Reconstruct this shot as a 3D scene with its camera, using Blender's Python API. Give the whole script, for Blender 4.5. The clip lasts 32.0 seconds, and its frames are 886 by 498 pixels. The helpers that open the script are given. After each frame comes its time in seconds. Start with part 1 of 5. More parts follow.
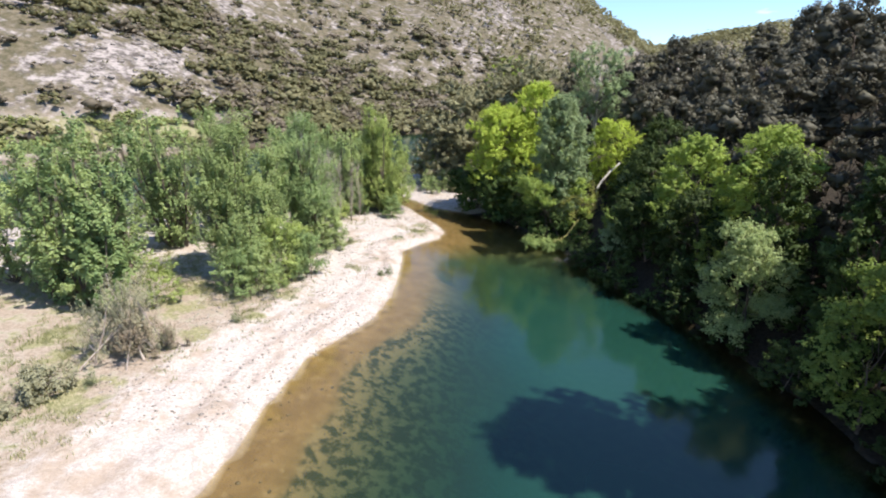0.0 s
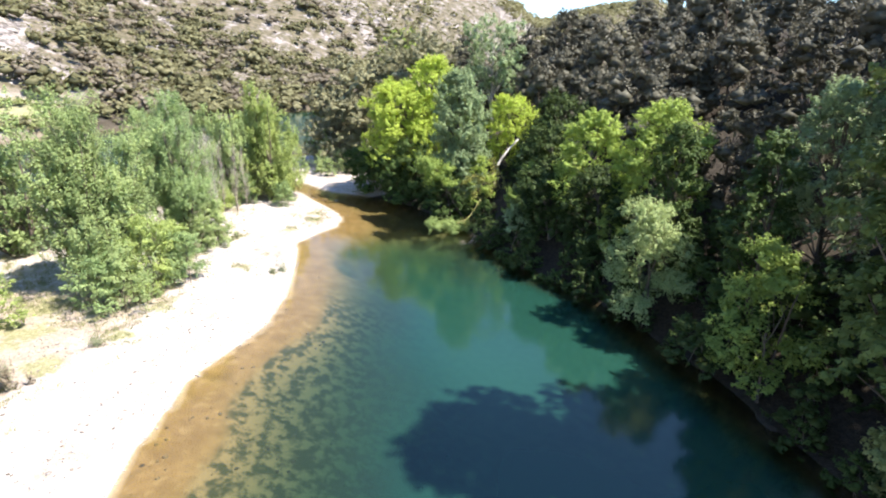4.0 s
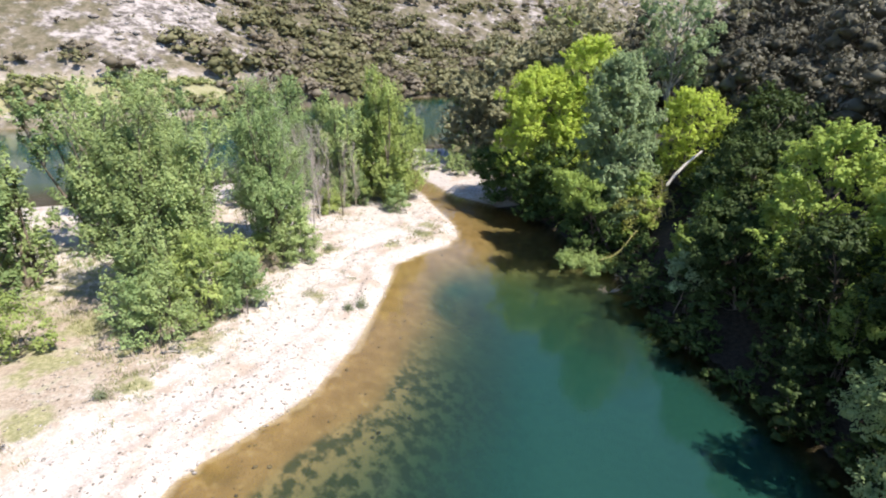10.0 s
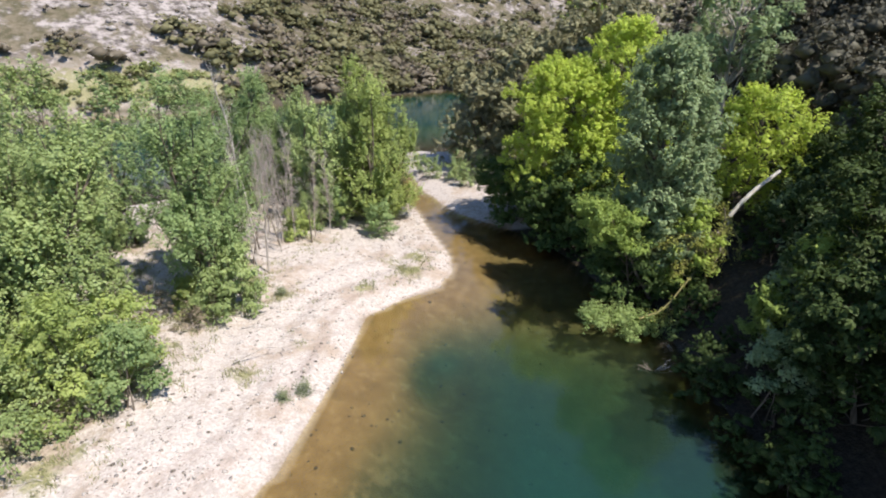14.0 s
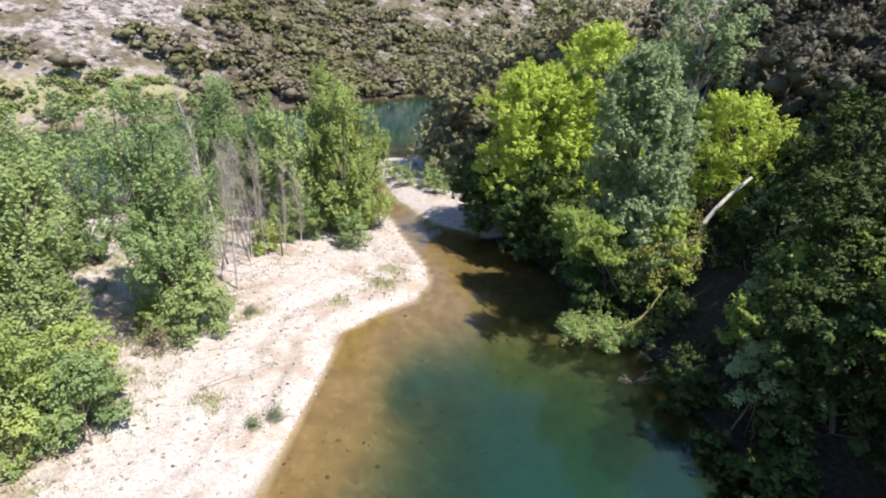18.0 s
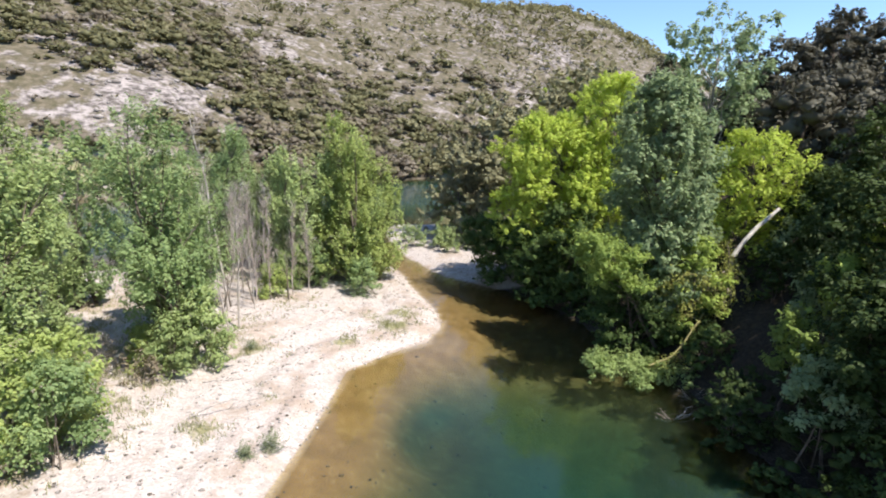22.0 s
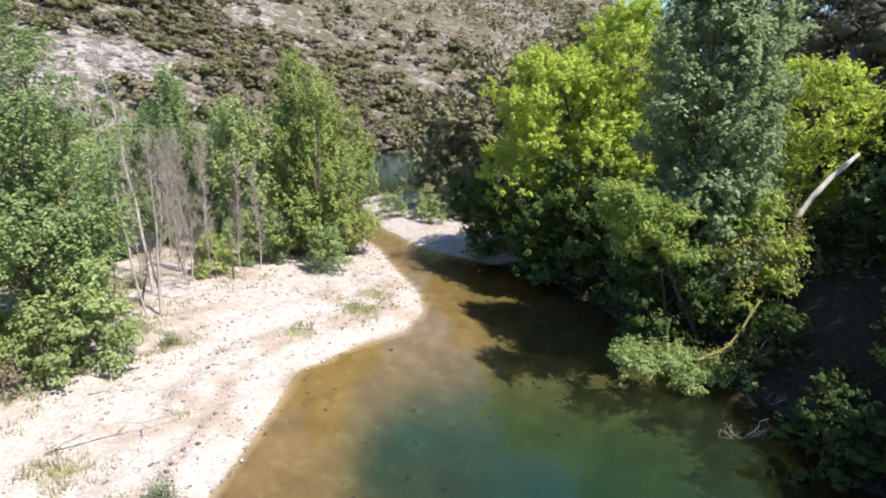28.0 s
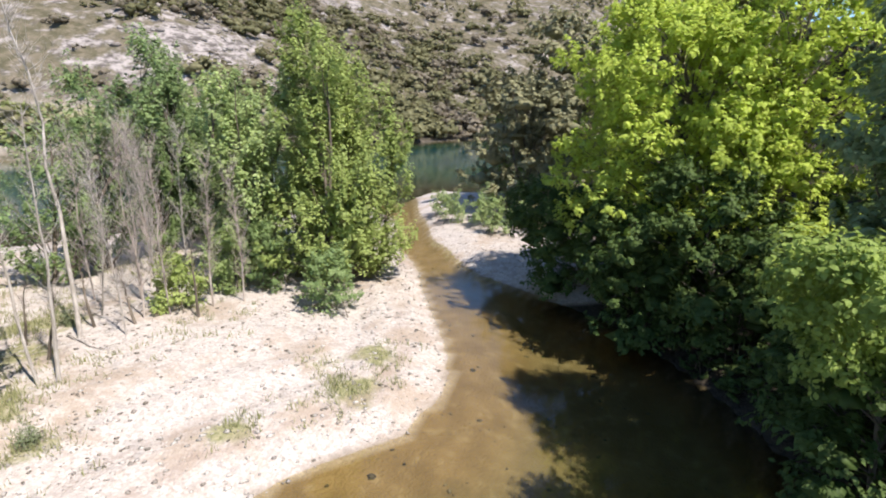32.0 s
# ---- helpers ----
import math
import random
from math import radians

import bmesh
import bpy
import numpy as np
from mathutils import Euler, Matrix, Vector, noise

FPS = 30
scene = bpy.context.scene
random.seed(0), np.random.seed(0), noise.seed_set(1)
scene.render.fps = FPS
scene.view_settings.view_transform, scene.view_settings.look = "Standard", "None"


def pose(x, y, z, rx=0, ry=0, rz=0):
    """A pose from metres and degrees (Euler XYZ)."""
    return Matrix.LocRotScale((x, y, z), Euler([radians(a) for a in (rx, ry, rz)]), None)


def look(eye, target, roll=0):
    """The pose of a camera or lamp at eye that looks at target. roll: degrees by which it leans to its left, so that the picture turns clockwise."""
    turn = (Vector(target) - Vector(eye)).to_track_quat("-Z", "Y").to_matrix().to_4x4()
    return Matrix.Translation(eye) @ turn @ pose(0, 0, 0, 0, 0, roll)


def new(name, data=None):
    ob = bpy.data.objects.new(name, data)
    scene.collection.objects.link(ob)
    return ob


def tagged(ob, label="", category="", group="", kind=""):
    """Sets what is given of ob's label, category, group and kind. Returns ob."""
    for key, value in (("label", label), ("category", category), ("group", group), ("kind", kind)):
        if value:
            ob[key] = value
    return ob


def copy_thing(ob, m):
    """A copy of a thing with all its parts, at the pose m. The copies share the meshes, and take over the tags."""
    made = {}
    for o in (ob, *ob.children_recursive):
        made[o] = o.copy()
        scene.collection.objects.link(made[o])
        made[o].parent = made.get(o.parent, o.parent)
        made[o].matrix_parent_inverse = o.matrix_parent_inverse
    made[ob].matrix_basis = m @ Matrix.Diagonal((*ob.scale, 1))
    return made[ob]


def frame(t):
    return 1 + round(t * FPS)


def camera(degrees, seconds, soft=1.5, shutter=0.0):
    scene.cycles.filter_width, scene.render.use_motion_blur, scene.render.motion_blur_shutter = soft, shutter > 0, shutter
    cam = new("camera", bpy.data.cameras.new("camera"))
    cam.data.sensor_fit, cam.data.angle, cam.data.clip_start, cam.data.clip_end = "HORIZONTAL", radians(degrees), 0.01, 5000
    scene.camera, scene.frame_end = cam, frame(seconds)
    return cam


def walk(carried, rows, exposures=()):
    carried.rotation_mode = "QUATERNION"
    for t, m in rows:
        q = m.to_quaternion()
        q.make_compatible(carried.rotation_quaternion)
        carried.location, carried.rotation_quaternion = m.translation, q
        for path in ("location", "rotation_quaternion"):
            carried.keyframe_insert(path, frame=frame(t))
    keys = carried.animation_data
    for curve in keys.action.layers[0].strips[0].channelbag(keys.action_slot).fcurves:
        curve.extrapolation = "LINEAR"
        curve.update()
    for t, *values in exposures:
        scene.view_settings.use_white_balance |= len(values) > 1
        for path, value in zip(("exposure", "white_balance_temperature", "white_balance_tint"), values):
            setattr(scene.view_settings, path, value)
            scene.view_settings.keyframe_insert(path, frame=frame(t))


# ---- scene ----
cam = camera(79.9, 32.0, soft=2.0)
METRES, EYE, TILT, LEAN, TURN = 34.0, 10.6, -17.0, 0.0, 0.0
ROWS = [
    (0.0, 0.0, 0.0, 0.0, 0.0, 0.0, -0.0),
    (0.5, 0.0079, 0.0332, 0.0128, 0.69, -2.28, -0.3),
    (1.0, 0.0109, 0.0531, 0.0187, -1.6, -4.99, 0.48),
    (1.5, 0.0092, 0.0581, 0.0166, -10.06, -5.96, 3.09),
    (2.0, 0.0076, 0.0593, 0.0167, -19.31, -5.34, 5.84),
    (2.5, 0.0071, 0.059, 0.0178, -23.41, -4.29, 7.05),
    (3.0, 0.0072, 0.057, 0.0197, -21.18, -2.6, 6.51),
    (3.5, 0.0078, 0.0553, 0.0197, -16.06, -1.97, 5.01),
    (4.0, 0.0085, 0.0531, 0.0189, -10.41, -2.94, 3.33),
    (4.5, 0.0088, 0.0513, 0.0177, -6.48, -2.18, 2.13),
    (6.5, 0.0191, 0.0685, 0.0143, -6.53, -4.53, 2.14),
    (7.0, 0.0252, 0.0864, 0.0196, -5.82, -4.59, 1.92),
    (7.5, 0.0317, 0.1078, 0.0283, -5.55, -3.84, 1.79),
    (8.0, 0.0399, 0.1353, 0.0397, -4.95, -3.79, 1.55),
    (8.5, 0.0478, 0.1642, 0.0503, -3.75, -4.59, 1.2),
    (9.0, 0.0562, 0.1984, 0.0612, -1.58, -5.25, 0.58),
    (9.5, 0.0636, 0.2323, 0.0705, 2.33, -4.78, -0.67),
    (10.0, 0.0719, 0.2705, 0.0805, 6.03, -4.25, -1.82),
    (10.5, 0.0782, 0.3067, 0.0893, 7.33, -3.54, -2.21),
    (11.0, 0.0838, 0.3474, 0.098, 10.84, -3.46, -3.31),
    (11.5, 0.087, 0.3858, 0.1072, 15.22, -4.59, -4.6),
    (12.0, 0.0888, 0.4262, 0.1193, 14.5, -4.64, -4.62),
    (12.5, 0.0894, 0.4516, 0.1284, 11.22, -4.65, -3.65),
    (13.0, 0.0877, 0.4633, 0.1297, 7.01, -3.58, -2.09),
    (13.5, 0.0867, 0.4666, 0.1267, 7.67, -4.58, -2.2),
    (15.5, 0.0807, 0.4886, 0.1435, 8.25, -5.28, -2.43),
    (16.0, 0.0811, 0.4879, 0.1438, 7.73, -5.03, -2.25),
    (16.5, 0.0816, 0.4871, 0.1433, 6.96, -4.61, -1.97),
    (17.0, 0.0823, 0.4864, 0.1417, 1.18, -4.3, -0.13),
    (17.5, 0.0828, 0.4861, 0.1408, 1.08, -4.38, -0.08),
    (18.0, 0.083, 0.4857, 0.1392, 5.21, -4.58, -1.43),
    (18.5, 0.0838, 0.4855, 0.138, 5.9, -4.38, -1.62),
    (19.0, 0.0846, 0.4886, 0.1247, 6.25, -4.42, -1.65),
    (19.5, 0.085, 0.4937, 0.1089, 6.24, -4.42, -1.65),
    (20.0, 0.0842, 0.5015, 0.0905, 6.17, -3.34, -1.64),
    (20.5, 0.0817, 0.5087, 0.0749, 6.01, -1.8, -1.62),
    (21.0, 0.0784, 0.5122, 0.0718, 5.82, 1.77, -1.69),
    (21.5, 0.0754, 0.5134, 0.0721, 5.92, 4.59, -1.75),
    (22.0, 0.0735, 0.5137, 0.0744, 5.96, 5.22, -1.76),
    (22.5, 0.073, 0.5153, 0.0712, 5.76, 4.02, -1.7),
    (23.0, 0.0718, 0.5187, 0.0621, 5.74, 3.36, -1.77),
    (23.5, 0.0694, 0.5239, 0.0504, 5.73, 4.29, -1.63),
    (24.0, 0.067, 0.5299, 0.038, 5.66, 5.2, -1.65),
    (24.5, 0.0647, 0.5326, 0.0369, 5.66, 3.77, -1.63),
    (26.5, 0.0602, 0.5875, 0.0557, 4.74, 1.62, -1.28),
    (27.0, 0.0612, 0.6075, 0.0608, 3.81, 1.9, -0.93),
    (27.5, 0.0626, 0.6272, 0.0658, 3.75, 2.55, -0.91),
    (28.0, 0.0644, 0.6493, 0.0721, 4.54, 2.96, -1.19),
    (28.5, 0.0657, 0.6686, 0.0779, 6.05, 2.3, -1.59),
    (29.0, 0.0665, 0.6892, 0.083, 6.51, 2.29, -1.74),
    (29.5, 0.0672, 0.7087, 0.0881, 6.5, 1.27, -1.71),
    (30.0, 0.0686, 0.7316, 0.0939, 6.47, 0.25, -1.68),
    (30.5, 0.0708, 0.7553, 0.0996, 6.47, -0.34, -1.71),
    (31.0, 0.0737, 0.7831, 0.107, 7.25, 0.65, -1.94),
    (31.5, 0.0769, 0.8105, 0.1155, 9.23, 1.23, -2.61),
    (32.0, 0.0798, 0.8382, 0.1245, 13.64, 1.13, -4.06),
]
EXPOSURES = [(0.0, 0.83), (1.0, 0.83), (2.0, 0.99), (2.5, 1.23), (3.0, 1.58), (4.0, 1.53), (5.5, 1.20), (7.0, 1.07), (9.0, 1.09), (10.5, 0.91), (12.0, 0.75), (13.0, 0.67), (16.0, 0.75), (17.0, 0.81), (19.0, 0.84), (30.0, 0.85), (32.0, 0.79)]
walk(cam, [(t, pose(0, 0, EYE, TILT, LEAN, TURN) @ pose(METRES * x, METRES * y, METRES * z, 90 + pitch, roll, yaw)) for t, x, y, z, yaw, pitch, roll in ROWS], EXPOSURES)

# ---- light ----
SUN_AZ, SUN_EL = 118.0, 57.0          # degrees clockwise from +y, and above the horizon
sun_way = Vector((math.sin(radians(SUN_AZ)) * math.cos(radians(SUN_EL)), math.cos(radians(SUN_AZ)) * math.cos(radians(SUN_EL)), math.sin(radians(SUN_EL))))
sun = new("sun", bpy.data.lights.new("sun", "SUN"))
sun.data.energy, sun.data.angle, sun.data.color = 5.0, radians(0.9), (1.0, 0.92, 0.855)
sun.matrix_basis = look(sun_way * 300, (0, 0, 0))
world = bpy.data.worlds.new("world")
scene.world = world
world.use_nodes = True
wn, wl = world.node_tree.nodes, world.node_tree.links
sky = wn.new("ShaderNodeTexSky")
sky.sky_type, sky.sun_disc = "NISHITA", False
sky.sun_elevation, sky.sun_rotation = radians(SUN_EL), radians(SUN_AZ)
sky.air_density, sky.dust_density, sky.ozone_density, sky.altitude = 1.0, 0.0, 5.0, 1500.0
# thin white clouds low over the valley
geo = wn.new("ShaderNodeTexCoord")
stretch = wn.new("ShaderNodeMapping")
stretch.inputs["Scale"].default_value = (2.2, 2.2, 9.0)
clouds = wn.new("ShaderNodeTexNoise")
clouds.inputs["Scale"].default_value, clouds.inputs["Detail"].default_value, clouds.inputs["Roughness"].default_value = 1.7, 6.0, 0.55
cover = wn.new("ShaderNodeMapRange")
cover.inputs["From Min"].default_value, cover.inputs["From Max"].default_value = 0.66, 0.80
white = wn.new("ShaderNodeMix")
white.data_type = "RGBA"
white.inputs["B"].default_value = (9.5, 9.8, 10.2, 1)
wl.new(geo.outputs["Generated"], stretch.inputs["Vector"])
wl.new(stretch.outputs["Vector"], clouds.inputs["Vector"])
wl.new(clouds.outputs["Fac"], cover.inputs["Value"])
wl.new(cover.outputs["Result"], white.inputs["Factor"])
wl.new(sky.outputs["Color"], white.inputs["A"])
wl.new(white.outputs["Result"], wn["Background"].inputs["Color"])
wn["Background"].inputs["Strength"].default_value = 0.14


# ---- materials ----
class Nodes:
    """A material's node tree with short calls."""
    def __init__(self, name):
        self.mat = bpy.data.materials.new(name)
        self.mat.use_nodes = True
        self.n, self.l = self.mat.node_tree.nodes, self.mat.node_tree.links
        self.bsdf, self.out = self.n["Principled BSDF"], self.n["Material Output"]

    def put(self, socket, value):
        if isinstance(value, bpy.types.NodeSocket):
            self.l.new(value, socket)
        elif isinstance(value, (tuple, list)) and len(value) == 3 and socket.type == "RGBA":
            socket.default_value = (*value, 1)
        else:
            socket.default_value = value

    def node(self, kind, out=0, **inputs):
        nd = self.n.new(kind)
        for k, v in inputs.items():
            self.put(nd.inputs[k.replace("_", " ")], v)
        return nd.outputs[out]

    def where(self):
        return self.n.new("ShaderNodeNewGeometry").outputs["Position"]

    def noise(self, scale, detail=4.0, rough=0.55, at=None, stretch=None):
        at = at or self.where()
        if stretch:
            at = self.node("ShaderNodeMapping", Vector=at, Scale=stretch)
        return self.node("ShaderNodeTexNoise", 0, Vector=at, Scale=scale, Detail=detail, Roughness=rough)

    def cells(self, scale, out="Color", at=None):
        nd = self.n.new("ShaderNodeTexVoronoi")
        self.put(nd.inputs["Vector"], at or self.where())
        nd.inputs["Scale"].default_value = scale
        return nd.outputs[out]

    def ramp(self, value, a, b, lo=0.0, hi=1.0):
        nd = self.n.new("ShaderNodeMapRange")
        nd.interpolation_type = "SMOOTHSTEP"
        for k, v in (("Value", value), ("From Min", a), ("From Max", b), ("To Min", lo), ("To Max", hi)):
            self.put(nd.inputs[k], v)
        return nd.outputs["Result"]

    def mix(self, f, a, b, kind="MIX"):
        nd = self.n.new("ShaderNodeMix")
        nd.data_type, nd.blend_type = "RGBA", kind
        for k, v in (("Factor", f), ("A", a), ("B", b)):
            self.put(nd.inputs[k], v)
        return nd.outputs["Result"]

    def maths(self, op, a, b=0.0):
        nd = self.n.new("ShaderNodeMath")
        nd.operation = op
        self.put(nd.inputs[0], a), self.put(nd.inputs[1], b)
        return nd.outputs[0]

    def bump(self, height, strength, distance):
        return self.node("ShaderNodeBump", Height=height, Strength=strength, Distance=distance)

    def attr(self, name, out="Fac"):
        nd = self.n.new("ShaderNodeAttribute")
        nd.attribute_name = name
        return nd.outputs[out]

    def finish(self, **kw):
        for k, v in kw.items():
            self.put(self.bsdf.inputs[k.replace("_", " ")], v)
        return self.mat


def leaf_material(name, dark, light, under=None, rough=0.6, glow=0.35, spread=0.22):
    """Leaves: each one its own tint, paler patches through the crown, light shining through the blade."""
    m = Nodes(name)
    each = m.n.new("ShaderNodeNewGeometry").outputs["Random Per Island"]
    patch = m.ramp(m.noise(0.55, 3.0), 0.35, 0.66)
    shoot = m.attr("shoot")
    tone = m.maths("ADD", m.maths("MULTIPLY", each, 0.22), m.maths("ADD", m.maths("MULTIPLY", patch, 0.32), m.maths("MULTIPLY", shoot, 0.36)))
    col = m.mix(tone, dark, light)
    own = m.n.new("ShaderNodeObjectInfo").outputs["Random"]
    col = m.mix(m.maths("MULTIPLY", own, spread), col, tuple(c * 0.5 for c in dark))
    m.finish(Base_Color=col, Roughness=rough, Specular_IOR_Level=0.2)
    through_leaf = m.node("ShaderNodeBsdfTranslucent", Color=m.mix(0.35, col, light))
    both = m.n.new("ShaderNodeMixShader")
    both.inputs["Fac"].default_value = glow
    m.l.new(m.bsdf.outputs[0], both.inputs[1]), m.l.new(through_leaf, both.inputs[2])
    m.l.new(both.outputs[0], m.out.inputs["Surface"])
    return m.mat


def bark_material(name, a, b, scale=9.0):
    m = Nodes(name)
    grain = m.noise(scale, 6.0, 0.65, stretch=(1, 1, 0.18))
    col = m.mix(m.ramp(grain, 0.32, 0.68), a, b)
    col = m.mix(m.maths("MULTIPLY", m.ramp(m.noise(1.6), 0.5, 0.7), 0.5), col, tuple(c * 0.6 for c in a))
    return m.finish(Base_Color=col, Roughness=0.9, Normal=m.bump(grain, 0.6, 0.03))


LEAF_POPLAR = leaf_material("poplar_leaf", (0.20, 0.272, 0.105), (0.50, 0.59, 0.25), glow=0.42)
LEAF_POPLAR_DARK = leaf_material("poplar_leaf_deep", (0.14, 0.22, 0.088), (0.40, 0.50, 0.21), glow=0.42)
LEAF_POPLAR_SUN = leaf_material("poplar_leaf_young", (0.21, 0.28, 0.085), (0.52, 0.60, 0.20), glow=0.42)
LEAF_YELLOW = leaf_material("maple_leaf", (0.29, 0.375, 0.065), (0.66, 0.765, 0.15), glow=0.45)
LEAF_MID = leaf_material("ash_leaf", (0.12, 0.19, 0.045), (0.42, 0.52, 0.13), glow=0.42)
LEAF_FRESH = leaf_material("fresh_leaf", (0.185, 0.275, 0.06), (0.56, 0.67, 0.16), glow=0.42)
# ash green darkened, so the colour itself holds the shade
LEAF_IN_SHADE = leaf_material("shaded_green_leaf", (0.043, 0.081, 0.020), (0.136, 0.196, 0.055), glow=0.3)
LEAF_GREY = leaf_material("white_poplar_leaf", (0.155, 0.225, 0.105), (0.47, 0.57, 0.30), glow=0.4)
LEAF_PALE = leaf_material("willow_leaf", (0.175, 0.255, 0.092), (0.50, 0.575, 0.265), glow=0.42)
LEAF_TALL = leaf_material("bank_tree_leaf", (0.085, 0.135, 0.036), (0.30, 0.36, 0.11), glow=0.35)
LEAF_CREEPER = leaf_material("creeper_leaf", (0.20, 0.22, 0.05), (0.46, 0.47, 0.13), glow=0.35)
LEAF_ELDER = leaf_material("elder_leaf", (0.22, 0.26, 0.085), (0.54, 0.56, 0.24), glow=0.4)
LEAF_WEED = leaf_material("weed_leaf", (0.11, 0.135, 0.07), (0.29, 0.33, 0.18), glow=0.3)
# the shaded green darker still, for foliage in the bank's deep shade
LEAF_SHADE = leaf_material("dark_shaded_leaf", (0.029, 0.053, 0.014), (0.093, 0.132, 0.036), glow=0.25)
LEAF_LIMB = leaf_material("limb_leaf", (0.17, 0.25, 0.075), (0.42, 0.51, 0.20), glow=0.42)
LEAF_OAK = leaf_material("holm_oak_leaf", (0.077, 0.076, 0.052), (0.211, 0.198, 0.140), glow=0.2, spread=0.5)
LEAF_BANK = leaf_material("bank_shrub_leaf", (0.13, 0.165, 0.055), (0.40, 0.42, 0.16), glow=0.25)
LEAF_OLIVE = leaf_material("box_leaf", (0.15, 0.15, 0.082), (0.43, 0.41, 0.23), glow=0.25)
LEAF_SCRUB = leaf_material("scrub_leaf", (0.118, 0.116, 0.054), (0.27, 0.255, 0.125), glow=0.3)
LEAF_HEATH = leaf_material("heath_leaf", (0.135, 0.115, 0.079), (0.297, 0.252, 0.184), glow=0.3)
LEAF_TUFT = leaf_material("dry_tuft_leaf", (0.135, 0.131, 0.063), (0.315, 0.284, 0.153), glow=0.2)
LEAF_TAMARISK = leaf_material("tamarisk_leaf", (0.25, 0.255, 0.15), (0.48, 0.46, 0.32), glow=0.35)
LEAF_DRY = leaf_material("dry_twig_leaf", (0.20, 0.16, 0.11), (0.36, 0.31, 0.22), glow=0.25)
GRASS = leaf_material("grass_blade", (0.21, 0.23, 0.095), (0.45, 0.44, 0.24), glow=0.3)
BARK = bark_material("bark_brown", (0.085, 0.068, 0.050), (0.19, 0.155, 0.12))
BARK_GREY = bark_material("bark_grey", (0.26, 0.235, 0.20), (0.48, 0.44, 0.40))
BARK_TWIG = bark_material("bark_dead_twig", (0.29, 0.24, 0.21), (0.48, 0.42, 0.37))
BARK_MOSS = bark_material("bark_mossy", (0.13, 0.12, 0.045), (0.30, 0.27, 0.11))
BARK_DRIFT = bark_material("bark_drift", (0.20, 0.165, 0.13), (0.36, 0.31, 0.26))
BARK_PALE = bark_material("bark_bleached", (0.42, 0.38, 0.32), (0.70, 0.66, 0.58))


def ground_material():
    """One sheet: river gravel, dry earth with grass, river bed and limestone scree, by the masks of its vertices."""
    m = Nodes("ground")
    at = m.where()
    gravel_m, grass_m, bed_m, hill_m = m.attr("gravel"), m.attr("grass"), m.attr("bed"), m.attr("hill")
    wood_m = m.attr("wood")
    fine, mid = m.noise(7.0, 6.0, 0.7, at), m.noise(1.3, 5.0, 0.6, at)
    peb = m.cells(17.0, "Color", at)
    pebd = m.cells(17.0, "Distance", at)
    cob = m.cells(6.0, "Color", at)
    cobd = m.cells(6.0, "Distance", at)
    tone = m.node("ShaderNodeSeparateColor", Color=peb)
    tone2 = m.node("ShaderNodeSeparateColor", Color=cob)
    gravel = m.mix(tone, (0.365, 0.318, 0.280), (0.515, 0.468, 0.424))
    gravel = m.mix(m.ramp(tone2, 0.84, 0.93, 0.0, 0.45), gravel, (0.292, 0.267, 0.241))
    gravel = m.mix(m.ramp(m.noise(0.55, 6.0, 0.65, at), 0.48, 0.66, 0.0, 0.7), gravel, (0.310, 0.241, 0.176))
    earth = m.mix(m.ramp(fine, 0.3, 0.7), (0.241, 0.189, 0.138), (0.396, 0.335, 0.271))
    turf = m.mix(m.ramp(fine, 0.35, 0.7), (0.18, 0.18, 0.085), (0.34, 0.31, 0.185))
    bank = m.mix(m.ramp(m.maths("ADD", gravel_m, m.maths("MULTIPLY", m.maths("SUBTRACT", mid, 0.5), 1.6)), 0.32, 0.62), earth, gravel)
    bank = m.mix(m.ramp(m.maths("ADD", grass_m, m.maths("MULTIPLY", m.maths("SUBTRACT", mid, 0.5), 2.0)), 0.45, 0.8), bank, turf)
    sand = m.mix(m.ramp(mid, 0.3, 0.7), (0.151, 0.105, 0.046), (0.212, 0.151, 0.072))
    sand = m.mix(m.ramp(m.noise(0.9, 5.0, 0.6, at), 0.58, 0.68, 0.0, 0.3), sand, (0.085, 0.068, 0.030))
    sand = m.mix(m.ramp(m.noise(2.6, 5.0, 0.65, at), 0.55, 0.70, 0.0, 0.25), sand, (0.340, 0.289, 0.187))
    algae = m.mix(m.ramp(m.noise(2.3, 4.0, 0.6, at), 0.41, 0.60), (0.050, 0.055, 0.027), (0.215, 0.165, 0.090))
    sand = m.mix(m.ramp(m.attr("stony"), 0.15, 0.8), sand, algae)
    crag = m.noise(0.5, 8.0, 0.72, at, (1, 1, 2.6))
    rock = m.mix(m.ramp(crag, 0.40, 0.58), (0.082, 0.070, 0.061), (0.330, 0.294, 0.271))
    dry = m.mix(m.ramp(m.noise(0.7, 6.0, 0.68, at), 0.38, 0.62), (0.074, 0.067, 0.037), (0.152, 0.127, 0.087))
    bare_rock = m.maths("ADD", m.maths("MULTIPLY", m.attr("outcrop"), 0.20), m.noise(0.28, 7.0, 0.68, at))
    scree = m.mix(m.ramp(bare_rock, 0.49, 0.62), dry, rock)
    scree = m.mix(m.ramp(m.noise(0.8, 5.0, 0.65, at), 0.54, 0.64, 0.0, 0.6), scree, (0.089, 0.083, 0.044))
    # leaf litter, darkened so that it holds the canopy's shade as well
    shaded_litter = m.mix(m.ramp(fine, 0.3, 0.7), (0.020, 0.017, 0.012), (0.055, 0.044, 0.030))
    bank = m.mix(m.maths("MULTIPLY", m.attr("strand"), m.ramp(mid, 0.35, 0.6, 0.1, 0.6)), bank, (0.26, 0.20, 0.16))
    bank = m.mix(m.maths("MULTIPLY", m.attr("wet"), 0.75), bank, (0.19, 0.145, 0.095))
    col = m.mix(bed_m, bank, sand)
